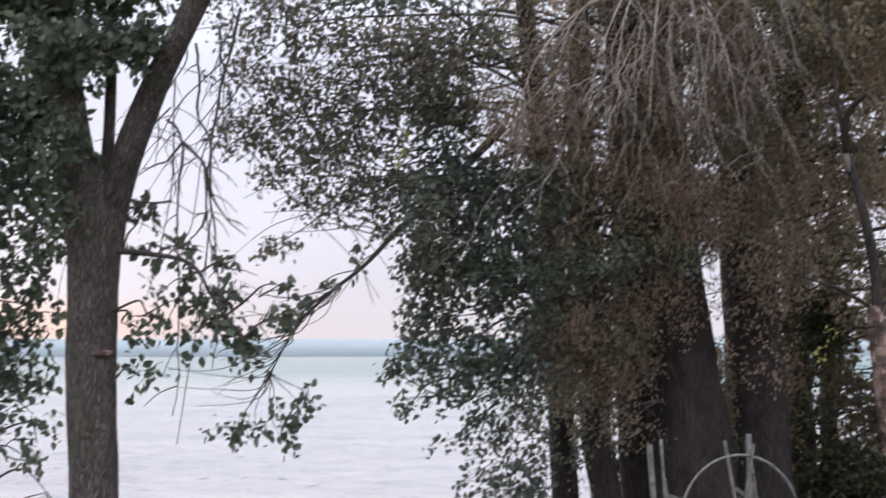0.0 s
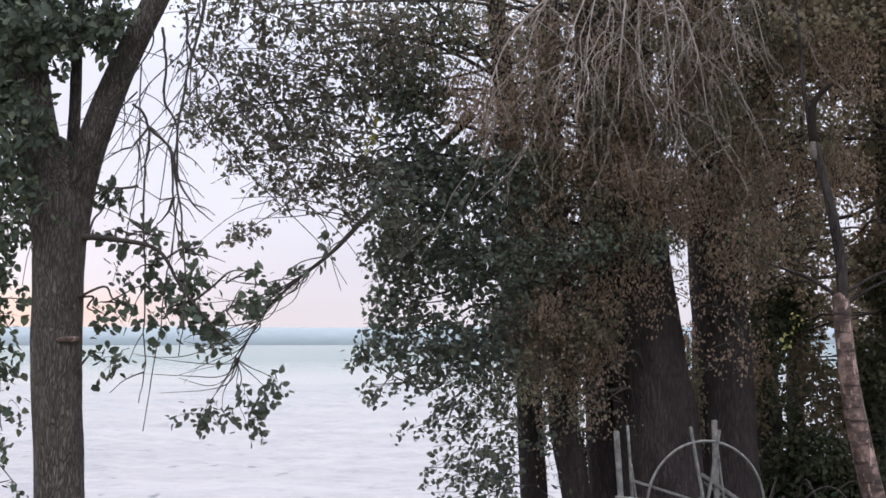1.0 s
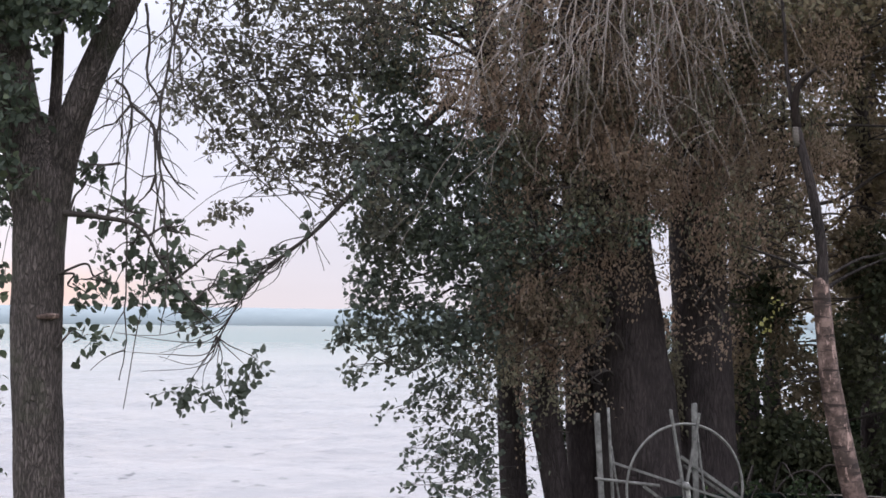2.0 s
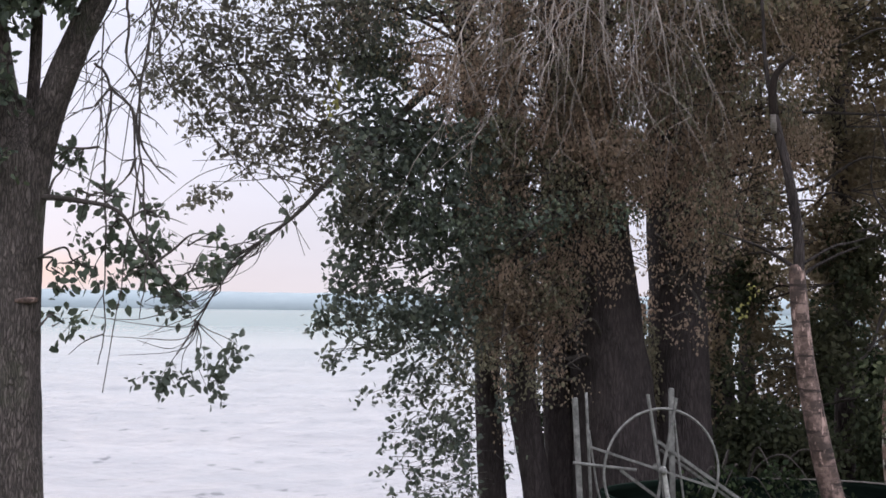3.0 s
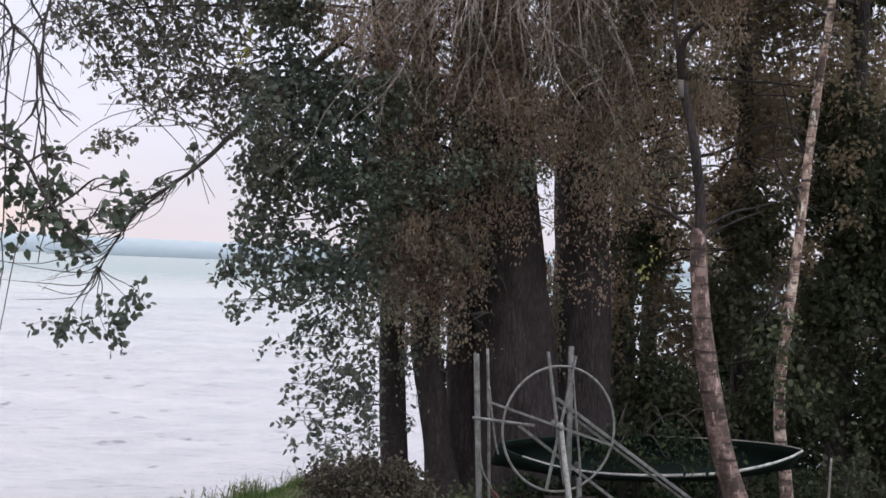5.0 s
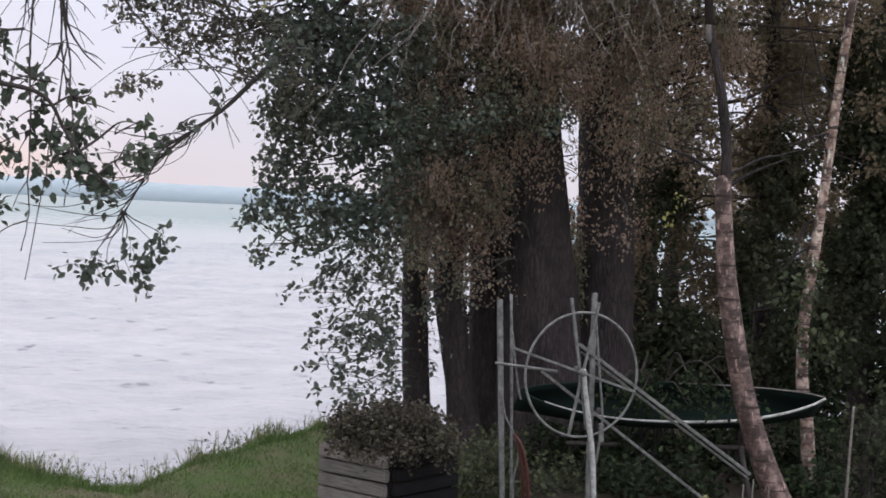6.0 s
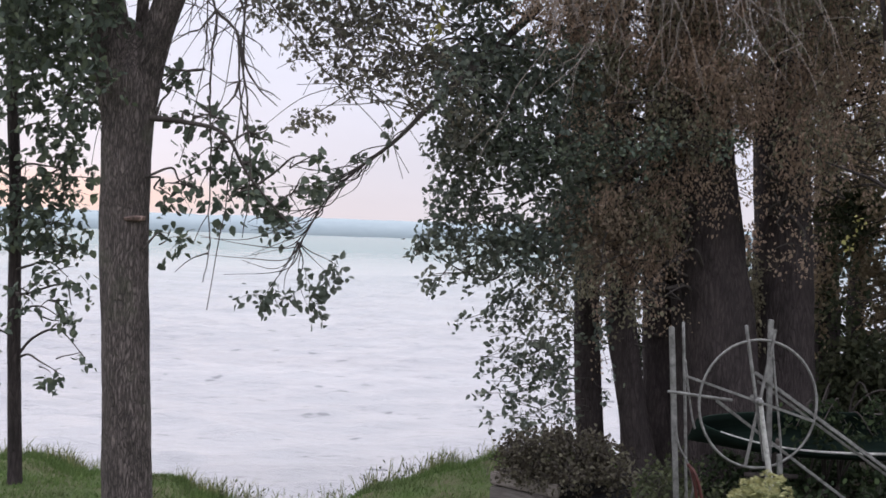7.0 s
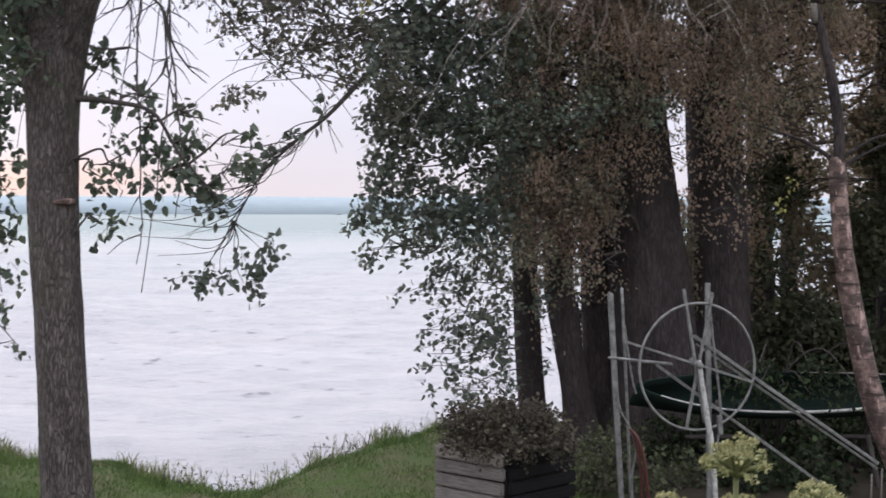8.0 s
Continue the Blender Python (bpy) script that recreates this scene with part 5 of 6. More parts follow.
B_STEM = [(4.50, 11.0, -0.35), (4.30, 11.0, 0.13), (4.19, 11.0, 0.38), (4.09, 11.0, 0.62), (3.97, 11.0, 0.96), (3.88, 11.0, 1.31), (3.815, 11.0, 1.60), (3.748, 11.0, 1.94), (3.705, 11.0, 2.22), (3.665, 11.0, 2.65), (3.640, 11.0, 2.98), (3.640, 11.0, 3.06)]
trunk_part(birch, "trunk", B_STEM, [0.16, 0.122, 0.110, 0.103, 0.098, 0.096, 0.093, 0.089, 0.083, 0.075, 0.068, 0.050], M_BIRCH, 22, 0.13, steps=9, seed=41)
B_TOP = [(3.645, 11.0, 2.8), (3.652, 11.0, 3.24), (3.594, 11.0, 3.685), (3.519, 11.0, 4.058), (3.449, 11.0, 4.331), (3.396, 11.0, 4.6), (3.352, 11.0, 4.873), (3.34, 11.0, 5.08), (3.31, 11.0, 5.6), (3.2, 11.1, 7.0)]
trunk_part(birch, "leader", B_TOP, [0.060, 0.052, 0.044, 0.034, 0.038, 0.022, 0.018, 0.016, 0.013, 0.008], M_BARK_DARK, 14, 0.34, steps=8, seed=43, label="thin dark upper stem")
child("dead_fork", tubes_mesh("dead_fork", [tube(spline([(3.43, 11.0, 4.40), (3.41, 10.98, 4.62), (3.46, 10.97, 4.80), (3.60, 10.96, 4.93)], 5), [0.040, 0.034, 0.026, 0.016], 9, 0.3)], M_STEM_DARK), birch, "dark crooked dead fork")
child("broken_stub", tubes_mesh("broken_stub", [tube(spline([(3.43, 10.99, 4.24), (3.405, 10.95, 4.33), (3.400, 10.94, 4.40)], 4), [0.026, 0.028, 0.022], 10, 0.3)], M_BOARD), birch, "broken branch stub")
child("side_branchwork", tubes_mesh("side_branchwork", [bough((3.66, 11.0, 3.0), (2.95, 11.1, 3.35), 0.022, 0.006, 0.05), bough((3.66, 11.0, 2.95), (4.3, 11.2, 3.25), 0.02, 0.006, 0.03), bough((3.66, 11.0, 3.05), (4.6, 11.3, 3.4), 0.016, 0.005, 0.05)], M_BARK_DARK), birch)
b_up = upper_crown(3.3, 11.4, 5.7, 7.6, 1.1, 10, 0.4)
crown_parts(birch, b_up, spline(B_TOP, 6), M_LEAF_OLIVE, 0.06, r=0.016)
P, A, S, T = sprays(SPRIG, 0.05, droop=0.6)
child("leafy_sprig", leaves_mesh("leafy_sprig", P, A, S, M_LEAF_YELLOW), birch, "fresh yellow-green leaves", kind="stuff")
child("sprig_growth", tubes_mesh("sprig_growth", [bough((3.66, 11.0, 2.85), c[:3], 0.010, 0.003, 0.05, sides=5) for c in SPRIG], M_STEM_DARK), birch, kind="stuff")
birch_b = thing("birch_tree", (5.12, 12.3, 0.0), "slim pale birch trunk leaning slightly among the undergrowth", "tree", "birches by the boat lift")
B2_STEM = [(5.24, 12.3, -0.6), (5.13, 12.3, 0.164), (5.08, 12.3, 0.62), (5.005, 12.3, 1.1), (4.995, 12.3, 1.6), (5.03, 12.3, 2.02), (5.09, 12.3, 2.6), (5.13, 12.3, 3.0), (5.18, 12.3, 3.55), (5.22, 12.3, 4.0), (5.30, 12.3, 4.75), (5.40, 12.3, 5.5), (5.48, 12.4, 6.6), (5.5, 12.5, 8.0)]
trunk_part(birch_b, "trunk", B2_STEM, [0.09, 0.072, 0.066, 0.062, 0.058, 0.055, 0.052, 0.049, 0.048, 0.046, 0.043, 0.040, 0.032, 0.012], M_BIRCH_PALE, 18, 0.14, steps=8, seed=47)
child("side_branchwork", tubes_mesh("side_branchwork", [bough((5.18, 12.3, 3.6), (4.65, 12.2, 3.45), 0.016, 0.005, 0.0), bough((5.1, 12.3, 2.9), (4.8, 12.1, 4.4), 0.014, 0.004, 0.02), bough((5.2, 12.3, 3.9), (4.75, 12.2, 4.9), 0.014, 0.004, 0.02)], M_BARK_DARK), birch_b)
crown_parts(birch_b, upper_crown(5.3, 12.5, 5.4, 8.2, 1.4, 20, 1.0), spline(B2_STEM, 6)[60:], M_LEAF_OLIVE, 0.06, r=0.016)

P, A, S, T = sprays([(4.90, 12.1, 2.10, 0.22, 0.22, 1.1), (4.97, 12.1, 1.62, 0.17, 0.24, 1.0), (5.22, 12.1, 1.45, 0.20, 0.16, 0.8), (4.72, 12.1, 1.90, 0.14, 0.14, 0.8)], 0.075, droop=0.5)
child("low_foliage", leaves_mesh("low_foliage", P, A, S, M_LEAF_WEED), birch_b, "soft green leaves round the trunk", kind="stuff")
child("low_twigs", twigs_mesh("low_twigs", T, M_TWIG), birch_b, kind="stuff")

# the wood behind
wood = thing("woodland_tree", (4.1, 15.0, 0.0), "dense dark green trees at the edge of the wood", "tree")
W_STEM = [(4.15, 15.0, -0.8), (4.1, 15.0, 0.2), (3.98, 14.9, 3.0), (4.05, 14.8, 6.0), (4.2, 14.8, 10.5)]
trunk_part(wood, "trunk", W_STEM, [0.26, 0.17, 0.15, 0.11, 0.03], M_BARK_DARK, 14, 0.12, seed=51)
crown_parts(wood, WOODS + upper_crown(4.6, 14.8, 6.5, 10.8, 2.2, 26, 1.0), spline(W_STEM, 8)[8:], M_LEAF_OLIVE, 0.062, r=0.03, share=0.0013)
wood_b = thing("woodland_tree", (6.7, 14.6, 0.0), "dense green tree growing down to the undergrowth", "tree")
W2_STEM = [(6.75, 14.6, -0.8), (6.7, 14.6, 0.2), (6.65, 14.5, 3.0), (6.7, 14.4, 6.0), (6.7, 14.4, 10.0)]
trunk_part(wood_b, "trunk", W2_STEM, [0.24, 0.16, 0.14, 0.10, 0.03], M_BARK_DARK, 14, 0.12, seed=57)
crown_parts(wood_b, WOODS_LOW + upper_crown(6.2, 14.3, 6.0, 10.2, 2.2, 30, 1.1), spline(W2_STEM, 8)[8:], M_LEAF_WOODS, 0.075, r=0.03)

slender = thing("woodland_tree", (5.45, 14.9, -0.2), "slender dark straight trunk in the shaded wood", "tree")
SL_STEM = [(5.50, 14.9, -1.0), (5.52, 14.9, 0.5), (5.53, 14.9, 2.5), (5.50, 14.9, 4.04), (5.41, 14.9, 5.87), (5.36, 14.9, 8.5)]
trunk_part(slender, "trunk", SL_STEM, [0.16, 0.13, 0.12, 0.11, 0.095, 0.03], M_BARK_DARK, 14, 0.12, seed=53)
crown_parts(slender, upper_crown(5.4, 15.0, 6.6, 9.0, 1.3, 10, 0.6), spline(SL_STEM, 8)[24:], M_LEAF_OLIVE, 0.07, r=0.02)

wood_c = thing("woodland_tree", (7.0, 19.0, -0.3), "tall dark tree deeper in the shaded wood", "tree")
W3_STEM = [(7.0, 19.0, -1.0), (7.0, 19.0, 0.2), (6.9, 18.9, 3.0), (7.0, 18.8, 6.0), (7.1, 18.8, 11.0)]
trunk_part(wood_c, "trunk", W3_STEM, [0.3, 0.2, 0.17, 0.12, 0.03], M_BARK_DARK, 14, 0.12, seed=61)
crown_parts(wood_c, FARWOOD + upper_crown(6.8, 18.6, 7.0, 11.2, 2.4, 20), spline(W3_STEM, 8)[8:], M_LEAF_OLIVE, 0.09, r=0.04, share=0.0026)
wood_d = thing("woodland_tree", (5.2, 17.6, -0.3), "leafy dark tree low over the far bank", "tree")
W4_STEM = [(5.2, 17.6, -1.6), (5.2, 17.6, 0.2), (5.1, 17.5, 2.0), (5.2, 17.5, 4.0), (5.3, 17.5, 6.0)]
trunk_part(wood_d, "trunk", W4_STEM, [0.24, 0.15, 0.12, 0.08, 0.03], M_BARK_DARK, 14, 0.12, seed=67)
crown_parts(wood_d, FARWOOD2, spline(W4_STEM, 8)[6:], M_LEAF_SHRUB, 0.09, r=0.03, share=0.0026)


def shrub(clump, material, label, leaf=0.065):
    x, y, z, rx, rz, cover = clump
    g = float(ground_z(x, y))
    ob = thing("shrub", (x, y, g), label, "shrub", "undergrowth")
    parts = [clump, (x, y + 0.05, 0.5 * (z + g), rx * 0.9, max(0.15, 0.5 * (z - g)), cover * 0.7)]
    P, A, S, T = sprays(parts, leaf, droop=0.1)
    child("foliage", leaves_mesh("foliage", P, A, S, material), ob, kind="stuff")
    child("twig_growth", twigs_mesh("twig_growth", T, M_TWIG), ob, kind="stuff")
    stems = [bough((x + RNG.normal() * 0.08, y + RNG.normal() * 0.08, g - 0.1), (x + RNG.normal() * rx * 0.5, y + RNG.normal() * 0.15, z + RNG.normal() * rz * 0.4), 0.014, 0.005, 0.0, sides=5) for _ in range(7)]
    child("stem_growth", tubes_mesh("stem_growth", stems, M_TWIG), ob)
    return ob


for c in SHRUB + BANK_SHRUB:
    bright, weed = c[0] > 4.9 and c[1] < 12, c[0] < 2.4 and c[1] < 12.3
    text = "light green leafy shrub at the wood's edge" if bright else "leafy green weeds beside the timber planter" if weed else "dark green shrub in the shade under the trees"
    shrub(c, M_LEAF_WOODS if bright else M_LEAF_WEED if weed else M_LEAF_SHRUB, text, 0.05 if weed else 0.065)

# the shrub behind the canoe, whose shoots arch forward over it
over = thing("shrub", (3.45, 12.5, float(ground_z(3.45, 12.5))), "dark leafy shrub arching over the green canoe", "shrub", "undergrowth")
P, A, S, T = sprays(COVER, 0.06, droop=0.4, reach=0.2)
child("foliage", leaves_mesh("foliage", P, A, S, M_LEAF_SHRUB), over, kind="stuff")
child("twig_growth", twigs_mesh("twig_growth", T, M_TWIG), over, kind="stuff")
for x, y, z, rx, rz, cover in COVER:
    child("branch", tubes_mesh("branch", [bough((3.45 + 0.1 * RNG.normal(), 12.5, over.location.z - 0.05), (x, y, z), 0.014, 0.004, 0.45, sides=5)], M_TWIG), over)

# ---------------------------------------------------------------- timber planter
planter = thing("timber_planter", (0.64, 9.95, 0.06), "weathered grey timber planter full of trailing plants", "planter")
CORNER, DL, DR = np.array([0.64, 9.62]), np.array([-0.735, 0.678]), np.array([0.74, 0.672])
WL, WR = 0.74, 0.80


def board(parent, a, b, z0, h, thick, name="board", mat=M_BOARD):
    """A sawn board on edge between two plan points."""
    a, b = np.asarray(a, float), np.asarray(b, float)
    d = b - a
    ln = float(np.linalg.norm(d))
    bm = bmesh.new()
    bmesh.ops.create_cube(bm, size=1.0)
    bmesh.ops.scale(bm, vec=(ln, thick, h), verts=bm.verts)
    bmesh.ops.bevel(bm, geom=bm.edges[:], offset=0.012, segments=2, affect="EDGES")
    for v in bm.verts:
        v.co += Vector((0, 0.006 * noise.noise(v.co * 3 + Vector((z0 * 9, a[0], 0))), 0.008 * noise.noise(v.co * 2 + Vector((a[0] * 5, z0 * 7, 1)))))
    me = bpy.data.meshes.new(name)
    bm.to_mesh(me)
    bm.free()
    me.materials.append(mat)
    ob = new(name, me)
    ob.parent = parent
    c = (a + b) / 2
    ob.location = Vector((c[0], c[1], z0 + h / 2)) - parent.location
    ob.rotation_euler = (RNG.normal() * 0.01, RNG.normal() * 0.006, math.atan2(d[1], d[0]))
    return ob


for k in range(6):
    z0 = 0.02 + k * 0.114
    inset = 0.012 * (k % 2)
    A0, B0, C0 = CORNER, CORNER + DL * WL, CORNER + DR * WR
    D0 = B0 + DR * WR
    board(planter, A0 + DL * (0.02 + inset), B0, z0, 0.102, 0.050)
    # right-hand side: boards with the shade painted in
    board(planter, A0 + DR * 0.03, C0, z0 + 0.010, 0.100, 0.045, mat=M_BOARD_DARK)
    board(planter, B0 + DR * 0.03, D0, z0 + 0.010, 0.100, 0.045)
    board(planter, C0 + DL * 0.03, D0 - DR * 0.03, z0, 0.100, 0.045)
for p in (CORNER + (DL + DR) * 0.05, CORNER + DL * (WL - 0.05) + DR * 0.05, CORNER + DR * (WR - 0.05) + DL * 0.05, CORNER + DL * (WL - 0.05) + DR * (WR - 0.05)):
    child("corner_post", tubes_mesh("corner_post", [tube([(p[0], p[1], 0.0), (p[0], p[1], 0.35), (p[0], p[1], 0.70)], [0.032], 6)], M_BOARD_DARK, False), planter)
# dark panels added inside so that the gaps between the boards look dark
for a_, b_ in ((0, 1), (0, 2), (1, 3), (2, 3)):
    inner = [CORNER + (DL + DR) * 0.035, CORNER + DL * (WL - 0.035) + DR * 0.035, CORNER + DR * (WR - 0.035) + DL * 0.035, CORNER + DL * (WL - 0.035) + DR * (WR - 0.035)]
    board(planter, inner[a_], inner[b_], 0.03, 0.60, 0.012, "liner", M_SOIL)
sx = np.linspace(0.04, WL - 0.04, 12)
sy = np.linspace(0.04, WR - 0.04, 12)
U, V = np.meshgrid(sx, sy)
XY = CORNER[None, None] + U[..., None] * DL + V[..., None] * DR
Z = 0.62 + 0.02 * np.sin(9 * U + 5 * V)
i, j = np.meshgrid(np.arange(11), np.arange(11))
o = j * 12 + i
child("soil", mesh_from("soil", np.concatenate([XY, Z[..., None]], -1).reshape(-1, 3), np.stack([o, o + 1, o + 13, o + 12], -1).reshape(-1, 4), M_SOIL, True), planter)
for c in PLANTER:
    ob = thing("planter_plant", (c[0], c[1], 0.62), "dusky trailing bush growing out of the planter", "plant", "planter plants")
    P, A, S, T = sprays([c], 0.036, droop=0.15, reach=0.15, share=0.0005)
    child("foliage", leaves_mesh("foliage", P, A, S, M_LEAF_PLANTER), ob, kind="stuff")
    child("twig_growth", twigs_mesh("twig_growth", T, M_TWIG), ob, kind="stuff")
    child("stem_growth", tubes_mesh("stem_growth", [bough((c[0] * 0.7 + 0.2 + RNG.normal() * 0.05, 10.0 + RNG.normal() * 0.08, 0.58), (c[0] + RNG.normal() * c[3] * 0.5, c[1], c[2] + RNG.normal() * c[4] * 0.4), 0.007, 0.003, 0.1, sides=4) for _ in range(6)], M_TWIG), ob, kind="stuff")


# ---------------------------------------------------------------- boat lift with its winch wheel
def rod(parent, name, pts, r, mat=M_ALU, sides=10, label=""):
    path = spline(pts, 6) if len(pts) > 2 else np.linspace(pts[0], pts[1], 3)
    return child(name, tubes_mesh(name, [tube(path, r if isinstance(r, list) else [r], sides)], mat), parent, label)


def beam(parent, name, a, b, w, d, mat=M_ALU, label=""):
    """A square-edged hollow-section beam between two points."""
    a, b = Vector(a), Vector(b)
    bm = bmesh.new()
    bmesh.ops.create_cube(bm, size=1.0)
    bmesh.ops.scale(bm, vec=(w, d, (b - a).length), verts=bm.verts)
    bmesh.ops.bevel(bm, geom=bm.edges[:], offset=0.12 * min(w, d), segments=2, affect="EDGES")
    turn = (b - a).to_track_quat("Z", "Y").to_matrix().to_4x4()
    bm.transform(Matrix.Translation((a + b) / 2) @ turn)
    me = bpy.data.meshes.new(name)
    bm.to_mesh(me)
    bm.free()
    me.materials.append(mat)
    return child(name, me, parent, label)


lift = thing("boat_lift", (2.0, 10.6, 0.05), "grey aluminium boat lift with a large winch wheel", "boat lift")
beam(lift, "post", (1.69, 10.55, -0.1), (1.575, 10.55, 1.89), 0.055, 0.045)
rod(lift, "pole", [(1.775, 10.62, -0.1), (1.73, 10.62, 1.0), (1.682, 10.62, 1.93)], 0.013)
beam(lift, "post", (2.455, 10.66, -0.1), (2.425, 10.66, 1.97), 0.042, 0.045)
rod(lift, "upright", [(2.30, 10.40, 1.33), (2.36, 10.42, 0.95), (2.43, 10.45, 0.55), (2.475, 10.48, 0.0)], [0.018, 0.022, 0.023, 0.020], M_ALU_BRIGHT, label="bright worn upright tube")
rod(lift, "cross_tube", [(1.545, 10.44, 1.355), (2.08, 10.44, 1.30)], 0.014)
beam(lift, "brace", (2.30, 10.62, 1.52), (4.0, 10.92, 0.36), 0.036, 0.03)
beam(lift, "brace", (2.34, 10.70, 1.44), (4.02, 11.0, 0.30), 0.022, 0.022)
beam(lift, "brace", (2.00, 10.72, 1.26), (3.75, 10.95, 0.0), 0.026, 0.026)
rod(lift, "cable", [(2.405, 10.5, 1.80), (2.45, 10.5, 1.4), (2.505, 10.5, 0.95), (2.50, 10.5, 0.78), (2.47, 10.5, 0.5)], 0.010, sides=6)
rod(lift, "cable", [(1.69, 10.5, 1.62), (1.72, 10.5, 1.40), (1.76, 10.5, 1.15), (1.79, 10.5, 1.04)], 0.009, sides=6)
rod(lift, "cable", [(1.62, 10.5, 1.1), (1.66, 10.5, 0.9), (1.74, 10.5, 0.75), (1.79, 10.5, 0.55), (1.76, 10.5, 0.35), (1.77, 10.5, 0.0)], 0.009, sides=6)
beam(lift, "pulley_block", (2.49, 10.47, 0.86), (2.50, 10.47, 0.70), 0.05, 0.04)
wheel = new("winch_wheel")
wheel.parent = lift
wheel.location = Vector((2.30, 10.46, 1.275)) - lift.location
tagged(wheel, "large thin-rimmed spoked winch wheel")
ring = []
for a_ in np.linspace(0, 2 * math.pi, 65)[:-1]:
    ring.append((2.30 + 0.505 * math.cos(a_), 10.46 + 0.10 * math.cos(a_) * 0.9, 1.275 + 0.535 * math.sin(a_)))


def torus(points, r, sides=8):
    p = np.array(points)
    n = len(p)
    t_ = unit(np.roll(p, -1, 0) - np.roll(p, 1, 0))
    c = p.mean(0)
    a = unit(p - c)
    b = np.cross(t_, a)
    th = np.linspace(0, 2 * math.pi, sides, endpoint=False)
    v = p[:, None] + r * (np.cos(th)[None, :, None] * a[:, None] + np.sin(th)[None, :, None] * b[:, None])
    i, j = np.meshgrid(np.arange(n), np.arange(sides), indexing="ij")
    f = np.stack([i * sides + j, i * sides + (j + 1) % sides, ((i + 1) % n) * sides + (j + 1) % sides, ((i + 1) % n) * sides + j], -1).reshape(-1, 4)
    return v.reshape(-1, 3), f


v_, f_ = torus(ring, 0.0115)
child("rim", mesh_from("rim", v_, f_, M_ALU, True), wheel)
beam(wheel, "spoke", (2.175, 10.44, 1.93), (2.365, 10.46, 0.80), 0.040, 0.02)
beam(wheel, "spoke", (2.425, 10.47, 1.90), (2.205, 10.45, 0.745), 0.032, 0.02)
beam(wheel, "spoke", (1.69, 10.42, 1.49), (2.785, 10.52, 1.135), 0.040, 0.02)
rod(wheel, "hub", [(2.295, 10.36, 1.30), (2.295, 10.66, 1.30)], 0.030, sides=16)

hose = thing("red_hose", (1.85, 10.42, 0.1), "faded red hose hanging beside the boat lift", "hose")
child("hose_loop", tubes_mesh("hose_loop", [tube(spline([(1.74, 10.5, 0.74), (1.79, 10.43, 0.68), (1.845, 10.42, 0.5), (1.875, 10.42, 0.28), (1.89, 10.42, 0.08)], 6), [0.013, 0.016, 0.016], 8),
      tube(spline([(1.76, 10.47, 0.72), (1.80, 10.44, 0.55), (1.83, 10.44, 0.32), (1.835, 10.44, 0.08)], 6), [0.014], 8)], M_RED), hose)


# ---------------------------------------------------------------- canoe
def canoe():
    """An open green canoe lying with its opening tipped towards the lawn."""
    ob = thing("canoe", (3.5, 11.9, 0.35), "dark green canoe with an aluminium gunwale tipped on its side", "canoe")
    L, n, m = 3.02, 28, 12
    tilt = Matrix.Rotation(radians(54), 4, "X")
    place = Matrix.Translation((3.50, 11.80, 0.865)) @ Matrix.Rotation(radians(2.0), 4, "Z") @ tilt
    outer, rims = [], ([], [])
    for i in range(n + 1):
        s = 2 * i / n - 1
        half = 0.205 * (1 - abs(s) ** 2.4) ** 0.8 + 0.006
        sheer = 0.17 * abs(s) ** 2.6
        depth = 0.27 - 0.05 * abs(s) ** 3
        row = []
        for j in range(m + 1):
            a = math.pi * j / m
            row.append(place @ Vector((s * L / 2 * (1 + 0.02 * math.sin(a)), -half * math.cos(a), sheer - (depth + sheer) * math.sin(a) ** 0.7)))
        outer.append(row)
        rims[0].append(row[0])
        rims[1].append(row[-1])
    v = [tuple(p) for r in outer for p in r]
    f = [(i * (m + 1) + j, (i + 1) * (m + 1) + j, (i + 1) * (m + 1) + j + 1, i * (m + 1) + j + 1) for i in range(n) for j in range(m)]
    me = mesh_from("hull", v, f, M_CANOE, True)
    bm = bmesh.new()
    bm.from_mesh(me)
    bmesh.ops.solidify(bm, geom=bm.faces[:], thickness=0.012)
    bm.to_mesh(me)
    bm.free()
    child("hull", me, ob)
    child("gunwale", tubes_mesh("gunwale", [tube(np.array([tuple(p) for p in rims[0][2:]]), [0.007, 0.010, 0.015, 0.016, 0.012], 8)], M_ALU_BRIGHT), ob, "bright aluminium gunwale")
    child("gunwale", tubes_mesh("gunwale", [tube(np.array([tuple(p) for p in rims[1][15:]]), [0.007], 8)], M_BOARD), ob, "dull worn rim")
    return ob


canoe()
for x in (2.75, 4.25):
    g = float(ground_z(x, 11.9))
    tr = thing("trestle", (x, 11.9, g), "dark wooden trestle carrying the canoe", "trestle", "canoe supports")
    for y0, y1 in ((11.55, 12.15), (12.25, 11.65)):
        child("leg", tubes_mesh("leg", [tube(np.linspace((x, y0, g - 0.05), (x, y1, 0.80), 4), [0.028, 0.024], 7)], M_TWIG), tr)
    child("rail", tubes_mesh("rail", [tube(np.linspace((x - 0.25, 11.9, 0.42), (x + 0.25, 11.9, 0.42), 4), [0.024], 7)], M_TWIG), tr)

stake = thing("wooden_stake", (4.96, 11.0, 0.0), "thin weathered stake standing in the undergrowth", "stake")
rod(stake, "shaft", [(4.955, 11.0, -0.2), (4.965, 11.0, 0.4), (4.985, 11.0, 1.0)], [0.014, 0.013, 0.010], M_BOARD, 7)
